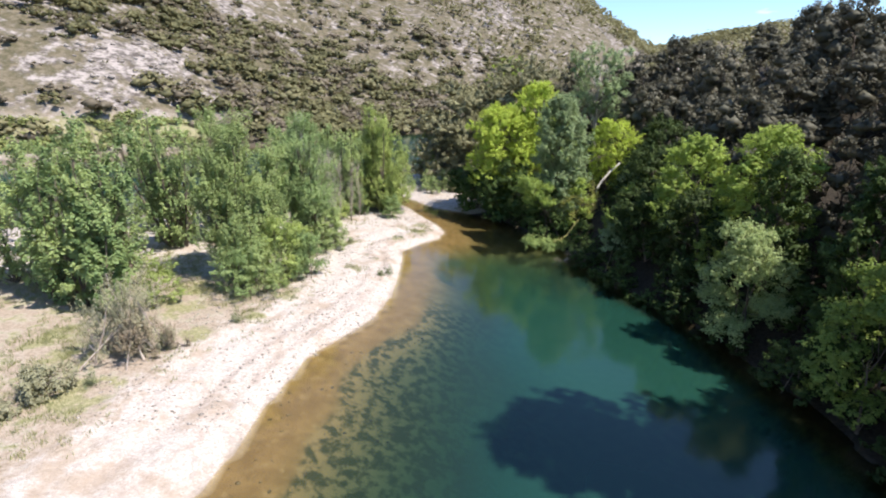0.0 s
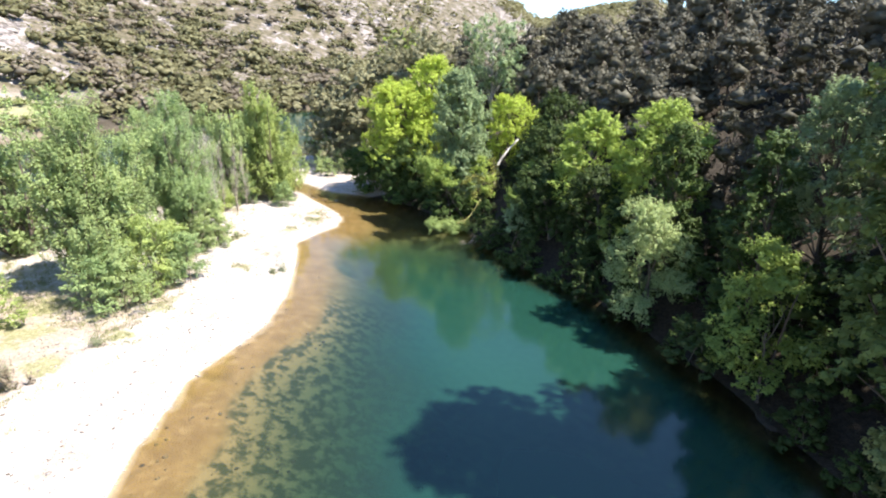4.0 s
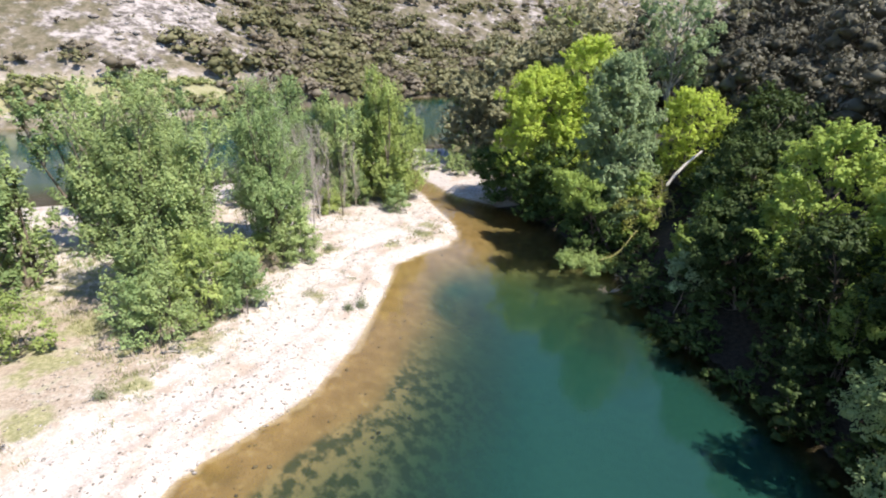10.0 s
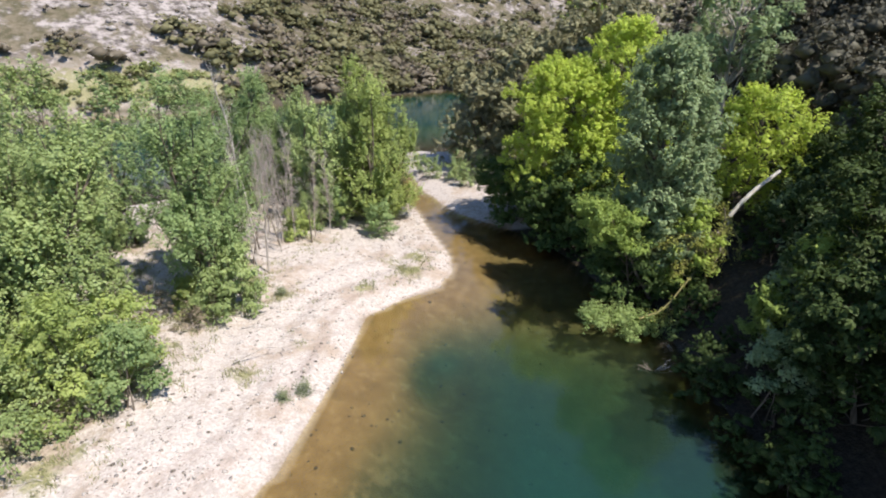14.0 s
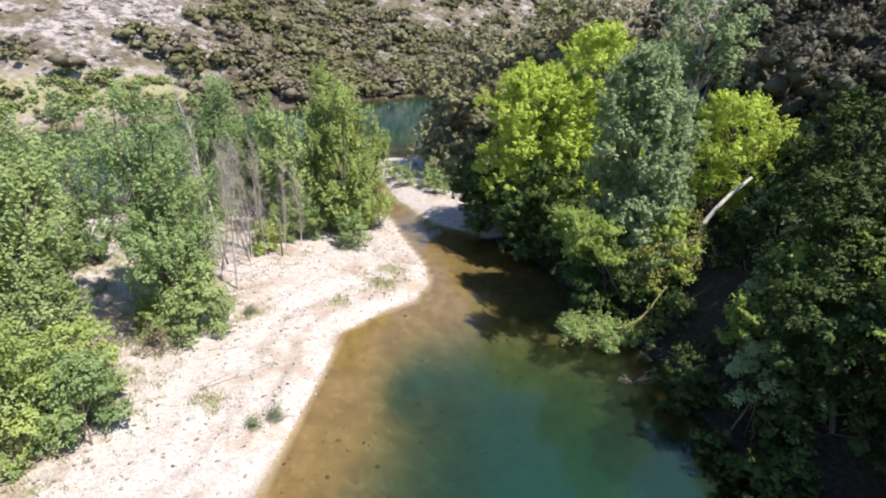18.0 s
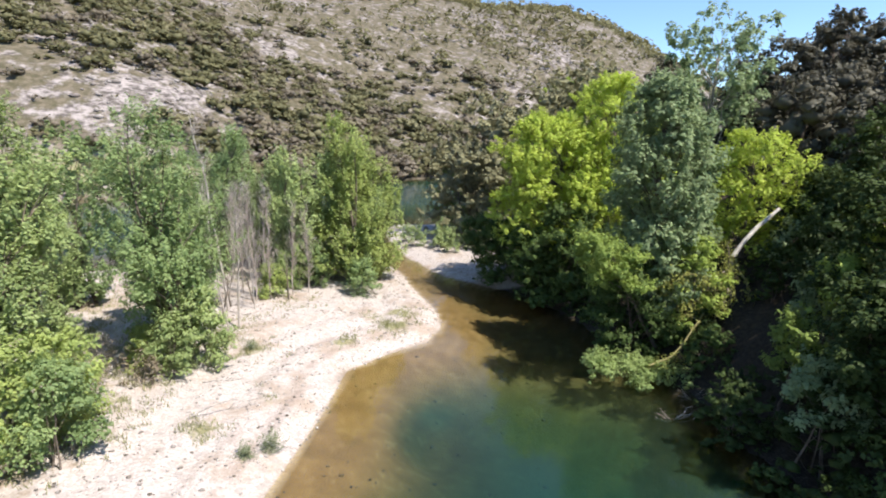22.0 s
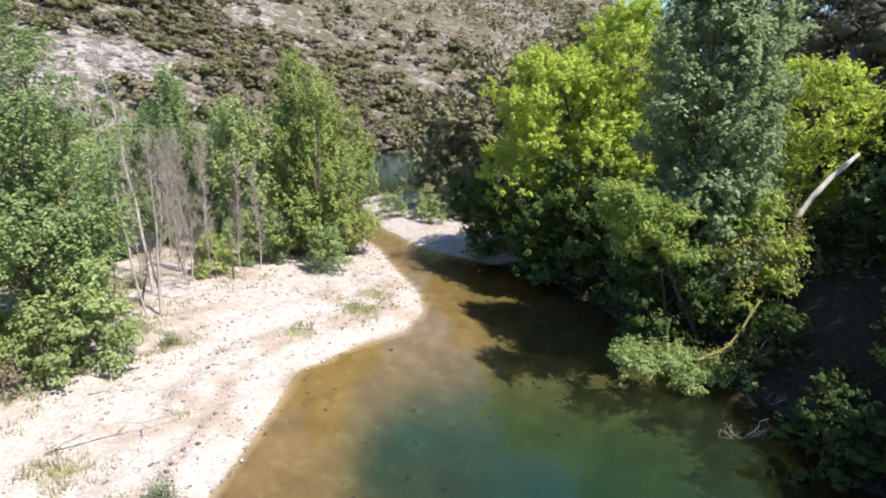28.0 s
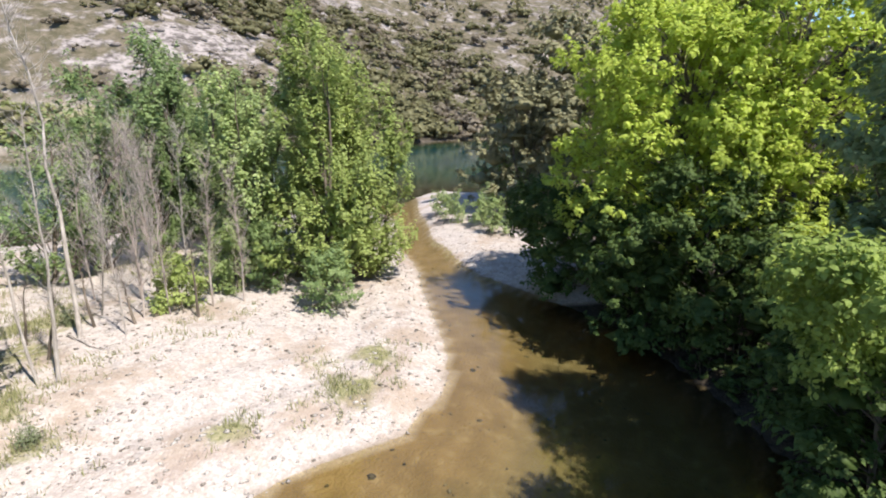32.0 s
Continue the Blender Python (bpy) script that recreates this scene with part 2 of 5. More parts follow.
    col = m.mix(hill_m, col, scree)
    col = m.mix(wood_m, col, shaded_litter)
    high = m.maths("ADD", m.maths("MULTIPLY", pebd, -0.9), m.maths("MULTIPLY", cobd, -0.7))
    high = m.maths("ADD", high, m.maths("MULTIPLY", fine, 0.5))
    return m.finish(Base_Color=col, Roughness=0.92, Specular_IOR_Level=0.25, Normal=m.bump(high, 0.5, 0.05))


def stone_material(name, a, b):
    m = Nodes(name)
    own = m.n.new("ShaderNodeNewGeometry").outputs["Random Per Island"]
    grain = m.noise(14.0, 5.0, 0.65)
    col = m.mix(own, a, b)
    col = m.mix(m.ramp(grain, 0.5, 0.75, 0.0, 0.4), col, tuple(c * 0.5 for c in a))
    return m.finish(Base_Color=col, Roughness=0.85, Normal=m.bump(grain, 0.4, 0.02))


def water_material():
    """Clear river water: gloss on ripples; the deeper it is, the more of its own blue-green light it scatters back."""
    m = Nodes("river_water")
    m.n.remove(m.bsdf)
    at = m.where()
    deep = m.attr("depth")
    ripple = m.maths("ADD", m.noise(1.1, 3.0, 0.5, at, (1, 0.6, 1)), m.maths("MULTIPLY", m.noise(5.0, 2.0, 0.5, at), 0.10))
    normal = m.bump(ripple, 0.10, 0.06)
    clear = m.node("ShaderNodeBsdfTransparent", Color=m.mix(m.ramp(deep, 0.0, 2.0), (0.92, 0.90, 0.78), (0.17, 0.46, 0.38)))
    murk = m.mix(m.ramp(deep, 0.5, 2.4), (0.0496, 0.0504, 0.0210), (0.0118, 0.0496, 0.0353))
    murk = m.mix(m.ramp(deep, 3.1, 3.5), murk, (0.0067, 0.0462, 0.0504))
    body = m.node("ShaderNodeBsdfDiffuse", Color=murk)
    under = m.n.new("ShaderNodeMixShader")
    m.put(under.inputs["Fac"], m.ramp(deep, 0.3, 3.4, 0.0, 0.96))
    m.l.new(clear, under.inputs[1]), m.l.new(body, under.inputs[2])
    gloss = m.node("ShaderNodeBsdfGlossy", Color=(1, 1, 1), Roughness=0.09, Normal=normal)
    shine = m.node("ShaderNodeFresnel", IOR=1.46, Normal=normal)
    top = m.n.new("ShaderNodeMixShader")
    m.l.new(shine, top.inputs["Fac"])
    m.l.new(under.outputs[0], top.inputs[1]), m.l.new(gloss, top.inputs[2])
    m.l.new(top.outputs[0], m.out.inputs["Surface"])
    return m.mat


GROUND, WATER = ground_material(), water_material()
PEBBLE = stone_material("limestone_pebble", (0.226, 0.204, 0.178), (0.487, 0.452, 0.409))
BOULDER = stone_material("limestone_boulder", (0.178, 0.153, 0.132), (0.328, 0.296, 0.267))
SCATTER = stone_material("brown_stone", (0.113, 0.096, 0.074), (0.296, 0.261, 0.222))
BEDSTONE = stone_material("algae_stone", (0.03, 0.027, 0.017), (0.17, 0.14, 0.08))


# ---- the lie of the land ----
BAR_SHORE = [(-9.5, -60), (-7.8, -10), (-6.95, 8), (-6.65, 11.7), (-6.05, 15.5), (-5.42, 19.0), (-4.42, 21.1), (-3.1, 23.6), (-2.7, 26.0), (-2.45, 29.0),
             (-2.55, 32.0), (-2.65, 34.0), (-1.65, 35.7), (-0.3, 37.0), (0.1, 38.8), (-0.2, 40.6), (-1.3, 43.4), (-2.6, 46.2), (-4.2, 49.6), (-5.4, 52.0),
             (-6.6, 55.0), (-9.5, 59.5), (-12.0, 60.0), (-15.5, 55.0), (-20.5, 47.5), (-27, 42.5), (-36, 39), (-48, 31), (-64, 20), (-90, -5), (-120, -60)]
RIGHT_SHORE = [(13.5, -60), (13.0, -5), (12.8, 10), (12.7, 16), (12.3, 20), (11.3, 23.5), (9.9, 27.5), (8.9, 30.5), (8.6, 33.0), (7.6, 36), (6.0, 40), (4.0, 43.5),
               (1.6, 45.6), (-0.6, 47.3), (-2.2, 49.3), (-4.1, 52.6), (-6.0, 57.0), (-8.3, 63.0), (-7.6, 66.0), (-4.5, 66.5), (0, 68), (14, 84), (50, 118), (140, 190), (600, 500)]
RIGHT_BANK = [(13.5, -60), (13.0, -5), (12.8, 10), (12.7, 16), (12.3, 20), (11.3, 23.5), (9.9, 27.5), (8.9, 30.5), (8.6, 33.0), (7.6, 36), (6.4, 40), (5.2, 44),
              (3.4, 50), (1.8, 56), (0.6, 61), (0.4, 66), (3, 70), (14, 84), (50, 118), (140, 190), (600, 500)]
FAR_SHORE = [(-190, -60), (-130, 12), (-95, 47), (-72, 68), (-58, 80), (-49, 86), (-38, 98), (-27, 112), (-17, 124), (0, 139), (40, 168), (130, 236), (600, 560)]


def line_dist(X, Y, line):
    """Distance from a polyline, signed: plus on its right-hand side."""
    best = np.full(X.shape, 1e9)
    sign = np.ones(X.shape)
    for (ax, ay), (bx, by) in zip(line, line[1:]):
        dx, dy = bx - ax, by - ay
        k = np.clip(((X - ax) * dx + (Y - ay) * dy) / (dx * dx + dy * dy), 0, 1)
        d = np.hypot(X - ax - k * dx, Y - ay - k * dy)
        near = d < best - 1e-9
        best = np.where(near, d, best)
        sign = np.where(near, np.sign((X - ax) * dy - (Y - ay) * dx), sign)
    return best * np.where(sign == 0, 1, sign)


def wave(X, Y, scale, seed=0):
    """Smooth cheap unevenness in about -1 to 1."""
    r = np.random.RandomState(seed)
    out = 0
    for i in range(7):
        a, p, f = r.uniform(0, 6.283), r.uniform(0, 6.283), scale * r.uniform(0.6, 2.1)
        out = out + np.sin((X * math.cos(a) + Y * math.sin(a)) * f + p)
    return out / 4.0


def step(v, a, b):
    t = np.clip((v - a) / (b - a), 0, 1)
    return t * t * (3 - 2 * t)


def land(X, Y):
    """Heights and masks of the ground."""
    X, Y = np.asarray(X, float), np.asarray(Y, float)
    jx, jy = 0.22 * wave(X, Y, 0.9, 3), 0.22 * wave(X, Y, 0.9, 4)
    bar = -line_dist(X + jx, Y + jy, BAR_SHORE)          # plus on the bar
    right = line_dist(X + jx, Y + jy, RIGHT_SHORE)       # plus on the right-hand land
    bank = line_dist(X, Y, RIGHT_BANK)
    far = -line_dist(X, Y, FAR_SHORE)
    r, az = np.hypot(X - 2, Y - 15), np.degrees(np.arctan2(X - 2, Y - 15))
    # the bar: a low rim of gravel, then a gentle back with hollows
    zbar = 0.34 * step(bar, 0, 1.1) + 0.30 * step(bar, 1.0, 5.0) + 0.10 * wave(X, Y, 0.45, 1) * step(bar, 0.5, 4) + 0.03 * wave(X, Y, 2.2, 2) * step(bar, 0.2, 1) + 0.05 * np.sin(bar * 4.6 + 1.5 * wave(X, Y, 0.5, 13)) * step(bar, 0.4, 1.0) * (1 - step(bar, 4, 6))
    zright = 0.28 * step(right, 0, 1.5) + 0.05 * wave(X, Y, 1.1, 5) * step(right, 0.3, 2)
    db = np.maximum(bank, 0)
    zright = zright + step(db, 0, 3) * (np.interp(Y, [30, 55], [0.46, 0.40]) * np.minimum(db, 30) + 0.10 * np.maximum(db - 30, 0) * step(900 - db, 0, 900) + 0.5 * wave(X, Y, 0.35, 6))
    zright = np.minimum(zright, 45 + 0.02 * r)
    # the far hill: a steep foot, a long slope, a crest that falls towards the gorge
    foot = np.interp(az, [-60, -36, -24, -10, 30], [0.72, 0.72, 0.52, 0.40, 0.40])
    f = np.maximum(far, 0)
    slope = foot * np.minimum(f, 28) + np.interp(az, [-20, 5, 14, 22], [0.49, 0.60, 0.62, 0.60]) * np.maximum(f - 28, 0)
    crest = 3.5 + np.minimum(r, 620) * np.tan(np.radians(np.interp(az, [-100, -40, -12, -2.4, 5.9, 10, 14.1, 18, 20.6, 22.5, 25, 29, 33, 60], [19, 18, 15.5, 13.2, 12.6, 11, 8.7, 5.9, 4.0, 4.2, 5.0, 5.5, 6.2, 5.0])))
    k = np.clip(0.5 + 0.5 * (crest - slope) / 8, 0, 1)
    zfar = crest * (1 - k) + slope * k - 8 * k * (1 - k)
    zfar = zfar + step(f, 2, 30) * (1.3 * wave(X, Y, 0.09, 8) + 0.45 * wave(X, Y, 0.33, 9)) + 0.3 * step(f, 0, 2)
    # the bed
    edge = np.minimum(np.minimum(np.abs(bar), np.abs(right)), np.abs(far))
    pool = np.maximum(1.3 * step(-X, 11, 17), np.interp(Y, [-60, 17, 25, 31, 36, 40, 60, 70, 85], [1, 1, 0.82, 0.52, 0.27, 0.18, 0.16, 0.55, 1.3]))
    slope_in = (0.18 * np.abs(bar) + 0.25 * np.maximum(np.abs(bar) - 1.3, 0)) * (0.68 + 0.32 * step(Y, 16, 23))
    back = step(X, -15, -25)
    depth = np.minimum(np.minimum(slope_in * (0.5 + 0.5 * pool) + 0.05, np.where(Y < 40, 1.3, 0.5) * np.abs(right) + 0.05), 0.25 * np.abs(far) + 0.1)
    depth = np.minimum(depth, 2.9 * pool + 0.1 * wave(X, Y, 0.8, 11) * pool + 0.06)
    depth = depth + 0.12 * wave(X, Y, 0.35, 12) * step(depth, 0.3, 1.4) + 0.7 * np.exp(-((X - 0.6) / 0.8) ** 2 - ((Y - 31.4) / 1.0) ** 2) * step(depth, 0.1, 0.4)
    depth = np.maximum(depth, 0.03)
    wet = (bar <= 0) & (right <= 0) & (far <= 0)
    z = np.where(bar > 0, zbar, np.where(far > 0, zfar, np.where(right > 0, zright, -depth)))
    # strip of far waterside that takes the same shade-dark ground colour
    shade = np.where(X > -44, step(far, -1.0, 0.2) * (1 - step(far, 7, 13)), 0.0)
    meadow = step(far, 0.8, 2.0) * (1 - step(far, 6.5, 10.0)) * step(-X, 38, 44) * (1 - step(-X, 76, 84))
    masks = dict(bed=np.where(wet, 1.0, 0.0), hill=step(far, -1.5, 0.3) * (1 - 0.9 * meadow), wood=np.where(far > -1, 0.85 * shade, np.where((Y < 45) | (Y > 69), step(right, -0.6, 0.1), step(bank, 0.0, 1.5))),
                 gravel=np.where(bar > 0, 1 - 0.62 * step(bar, 2.4, 5.6) + 0.45 * step(Y, 26, 32), 1.0), depth=np.where(wet, depth, 0.0))
    masks["outcrop"] = np.clip(np.exp(-((X + 60 + 0.35 * (Y - 110)) / 10) ** 2 - ((f - 23) / 9) ** 2) * (Y < 150) * 0.85 + 0.45 * step(wave(X, Y, 0.07, 51) + 0.4 * wave(X, Y, 0.25, 52), 0.2, 0.7) * step(f, 30, 45), 0, 1)
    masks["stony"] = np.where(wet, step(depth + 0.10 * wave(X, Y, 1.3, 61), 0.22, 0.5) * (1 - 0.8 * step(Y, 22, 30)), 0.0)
    masks["strand"] = np.where(bar > 0, step(np.sin(bar * 6.5 + 1.3 * wave(X, Y, 0.4, 63) + 0.5 * wave(X, Y, 1.7, 64)), 0.35, 0.9) * step(bar, 0.25, 0.5) * (1 - step(bar, 1.6, 3.2)), 0.0)
    masks["wet"] = np.where((bar > 0) | (right > 0), 1 - step(np.maximum(bar, right), 0.03, 0.16), 0.0)
    masks["grass"] = np.where(bar > 0, 0.46 * step(bar, 3.0, 6.5) - 0.25 * step(Y, 30, 36), 0.95 * meadow)
    for px, py, pr in ((-7.9, 35.0, 1.1), (-9.6, 36.6, 1.3), (-10.6, 38.6, 1.5), (-12.2, 23.0, 1.6), (-13.0, 26.0, 1.8), (-1.8, 38.0, 0.9), (-1.9, 39.4, 0.7), (-3.3, 35.9, 0.55), (-6.4, 34.4, 0.7), (-3.0, 38.9, 0.45), (-5.2, 29.2, 0.6), (-7.8, 25.0, 0.9), (-4.3, 31.3, 0.4), (-12.5, 15.5, 1.8), (-9.0, 22.5, 1.0), (-14.6, 18.4, 1.6), (-10.4, 20.4, 1.2), (-13.8, 24.0, 1.5), (-16.5, 20.0, 1.6)):
        masks["grass"] = np.maximum(masks["grass"], 0.85 * np.exp(-((X - px) ** 2 + (Y - py) ** 2) / pr ** 2) * (bar > 0))
    return z, masks


def ground_z(x, y):
    return float(land(np.array([x]), np.array([y]))[0][0])


def spaced(parts):
    out = [parts[0][0]]
    for lo, hi, d in parts:
        out += list(np.arange(lo, hi, d))[1 if out and abs(out[-1] - lo) < 1e-6 else 0:]
    return np.array(out + [parts[-1][1]])


def mesh_of(name, V, F, smooth=False):
    me = bpy.data.meshes.new(name)
    V, F = np.asarray(V, np.float32), np.asarray(F, np.int32)
    me.vertices.add(len(V)), me.loops.add(F.size), me.polygons.add(len(F))
    me.vertices.foreach_set("co", V.ravel())
    me.loops.foreach_set("vertex_index", F.ravel())
    me.polygons.foreach_set("loop_start", np.arange(0, F.size, F.shape[1], dtype=np.int32))
    if smooth:
        me.polygons.foreach_set("use_smooth", np.ones(len(F), bool))
    me.update(calc_edges=True)
    return me


def grid(name, xs, ys, fn):
    X, Y = np.meshgrid(xs, ys)
    Z, masks = fn(X.ravel(), Y.ravel())
    nx, ny = len(xs), len(ys)
    i = (np.arange(ny - 1)[:, None] * nx + np.arange(nx - 1)[None]).ravel()
    me = mesh_of(name, np.stack([X.ravel(), Y.ravel(), Z], 1), np.stack([i, i + 1, i + nx + 1, i + nx], 1), True)
    for key, val in masks.items():
        me.attributes.new(key, "FLOAT", "POINT").data.foreach_set("value", val.astype(np.float32))
    return me


XS = spaced([(-2400, -300, 150), (-300, -90, 10), (-90, -32, 2.0), (-32, -12, 0.8), (-12, 14, 0.3), (14, 40, 1.0), (40, 100, 4), (100, 300, 14), (300, 2400, 150)])
YS = spaced([(-1500, -150, 150), (-150, -20, 12), (-20, 8, 1.5), (8, 56, 0.3), (56, 80, 0.8), (80, 180, 2.5), (180, 460, 7), (460, 900, 30), (900, 3000, 150)])
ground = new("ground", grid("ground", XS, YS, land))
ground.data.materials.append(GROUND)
tagged(ground, "pale gravel bar, earth banks, river bed and limestone hillsides", "ground", kind="structure")

WX = spaced([(-400, -100, 30), (-100, -20, 3), (-20, 14, 0.5), (14, 60, 4), (60, 400, 30)])
WY = spaced([(-60, 0, 5), (0, 70, 0.5), (70, 140, 3), (140, 700, 40)])


def river(X, Y):
    _, masks = land(X, Y)
    return np.zeros_like(X), dict(depth=masks["depth"])


water = new("water", grid("water", WX, WY, river))
water.data.materials.append(WATER)
tagged(water, "clear blue-green river water, brown over the shallows", "water", kind="structure")


# ---- building plants ----
def part(name, me, material, parent, label=""):
    if not me.materials:
        me.materials.append(material)
    ob = new(name, me)
    ob.parent = parent
    return tagged(ob, label)


def root(name, x, y, z, label, category, group="", turn=0.0):
    ob = new(name)
    ob.empty_display_size = 0.3
    ob.matrix_basis = pose(x, y, z, 0, 0, turn)
    return tagged(ob, label, category, group)


def tube(points, radii, sides=6):
    P = np.asarray(points, float)
    n = len(P)
    T = np.gradient(P, axis=0)
    T /= np.linalg.norm(T, axis=1, keepdims=True) + 1e-9
    ref = np.where(np.abs(T[:, 2:3]) > 0.9, np.array([[1.0, 0, 0]]), np.array([[0, 0, 1.0]]))
    U = np.cross(T, ref)
    U /= np.linalg.norm(U, axis=1, keepdims=True) + 1e-9
    W = np.cross(T, U)
    a = np.arange(sides) * 2 * np.pi / sides
    V = P[:, None] + np.asarray(radii)[:, None, None] * (U[:, None] * np.cos(a)[None, :, None] + W[:, None] * np.sin(a)[None, :, None])
    F = [(i * sides + j, i * sides + (j + 1) % sides, (i + 1) * sides + (j + 1) % sides, (i + 1) * sides + j) for i in range(n - 1) for j in range(sides)]
    return V.reshape(-1, 3), np.array(F)


def joined(name, pieces, smooth=True):
    vs, fs, k = [], [], 0
    for V, F in pieces:
        vs.append(V), fs.append(F + k)
        k += len(V)
    return mesh_of(name, np.concatenate(vs), np.concatenate(fs), smooth)


def bent(rng, a, b, n=6, sag=0.1):
    """A wavering line from a to b."""
    a, b = np.asarray(a, float), np.asarray(b, float)
    t = np.linspace(0, 1, n)[:, None]
    size = np.linalg.norm(b - a)
    off = np.cumsum(rng.normal(0, sag * size / n, (n, 3)), 0) * (t * 1.0)
    off = off - t * off[-1]
    return a + (b - a) * t + off


def leaves(name, rng, C, N, size, wide=0.62, fold=0.25, shoot=None, along=None):
    """Folded two-sided blades at C with normals N, pointing along the shoot; leaves of one shoot share a tint."""
    n = len(C)
    N = N / (np.linalg.norm(N, axis=1, keepdims=True) + 1e-9)
    R = rng.normal(0, 1, (n, 3)) if along is None else np.cross(N, along + rng.normal(0, 0.35, (n, 3)))
    T = np.cross(N, R)
    T /= np.linalg.norm(T, axis=1, keepdims=True) + 1e-9
    B = np.cross(N, T)
    s = (size * rng.uniform(0.65, 1.35, n))[:, None]
    V = np.stack([C - T * s * 0.5, C + B * s * wide * 0.5 + N * s * fold * 0.5, C + T * s * 0.5, C - B * s * wide * 0.5 + N * s * fold * 0.5], 1).reshape(-1, 3)
    i = np.arange(n) * 4
    F = np.concatenate([np.stack([i, i + 1, i + 2], 1), np.stack([i, i + 2, i + 3], 1)])
    me = mesh_of(name, V, F)
    shoot = rng.uniform(0, 1, n) if shoot is None else shoot
    me.attributes.new("shoot", "FLOAT", "POINT").data.foreach_set("value", np.repeat(shoot, 4).astype(np.float32))
    return me


LUMP_V = np.array([(1, 0, 0), (0.6, 0.75, 0.1), (-0.3, 0.95, 0), (-1, 0.2, 0.1), (-0.6, -0.8, 0), (0.4, -0.9, 0.1), (0.2, 0.1, 0.9), (0, 0, -0.7)])
LUMP_F = np.array([(0, 1, 6), (1, 2, 6), (2, 3, 6), (3, 4, 6), (4, 5, 6), (5, 0, 6), (1, 0, 7), (2, 1, 7), (3, 2, 7), (4, 3, 7), (5, 4, 7), (0, 5, 7)])


def lumps(name, rng, P, S, squash=0.8, tint=None):
    """The dense inner foliage of evergreen crowns: one dented lump for each leafy lobe."""
    n = len(P)
    V = LUMP_V[None] * rng.uniform(0.8, 1.15, (n, 8, 3)) * S[:, None, None] * np.array([1, 1, squash])
    a = rng.uniform(0, 6.283, n)[:, None]
    W = np.stack([V[..., 0] * np.cos(a) - V[..., 1] * np.sin(a), V[..., 0] * np.sin(a) + V[..., 1] * np.cos(a), V[..., 2]], 2) + P[:, None]
    me = mesh_of(name, W.reshape(-1, 3), (LUMP_F[None] + 8 * np.arange(n)[:, None, None]).reshape(-1, 3), True)
    tint = rng.uniform(0, 0.6, n) if tint is None else tint
    me.attributes.new("shoot", "FLOAT", "POINT").data.foreach_set("value", np.repeat(tint, 8).astype(np.float32))
    return me


OVAL = lambda h: np.sqrt(np.clip(1 - (2 * h - 0.9) ** 2 / 1.25, 0.02, 1))
DOME = lambda h: np.sqrt(np.clip(1 - (h * 0.98) ** 2.2, 0.03, 1))
FLAT = lambda h: np.clip(0.45 + 0.9 * h - 0.55 * h * h, 0, 1)


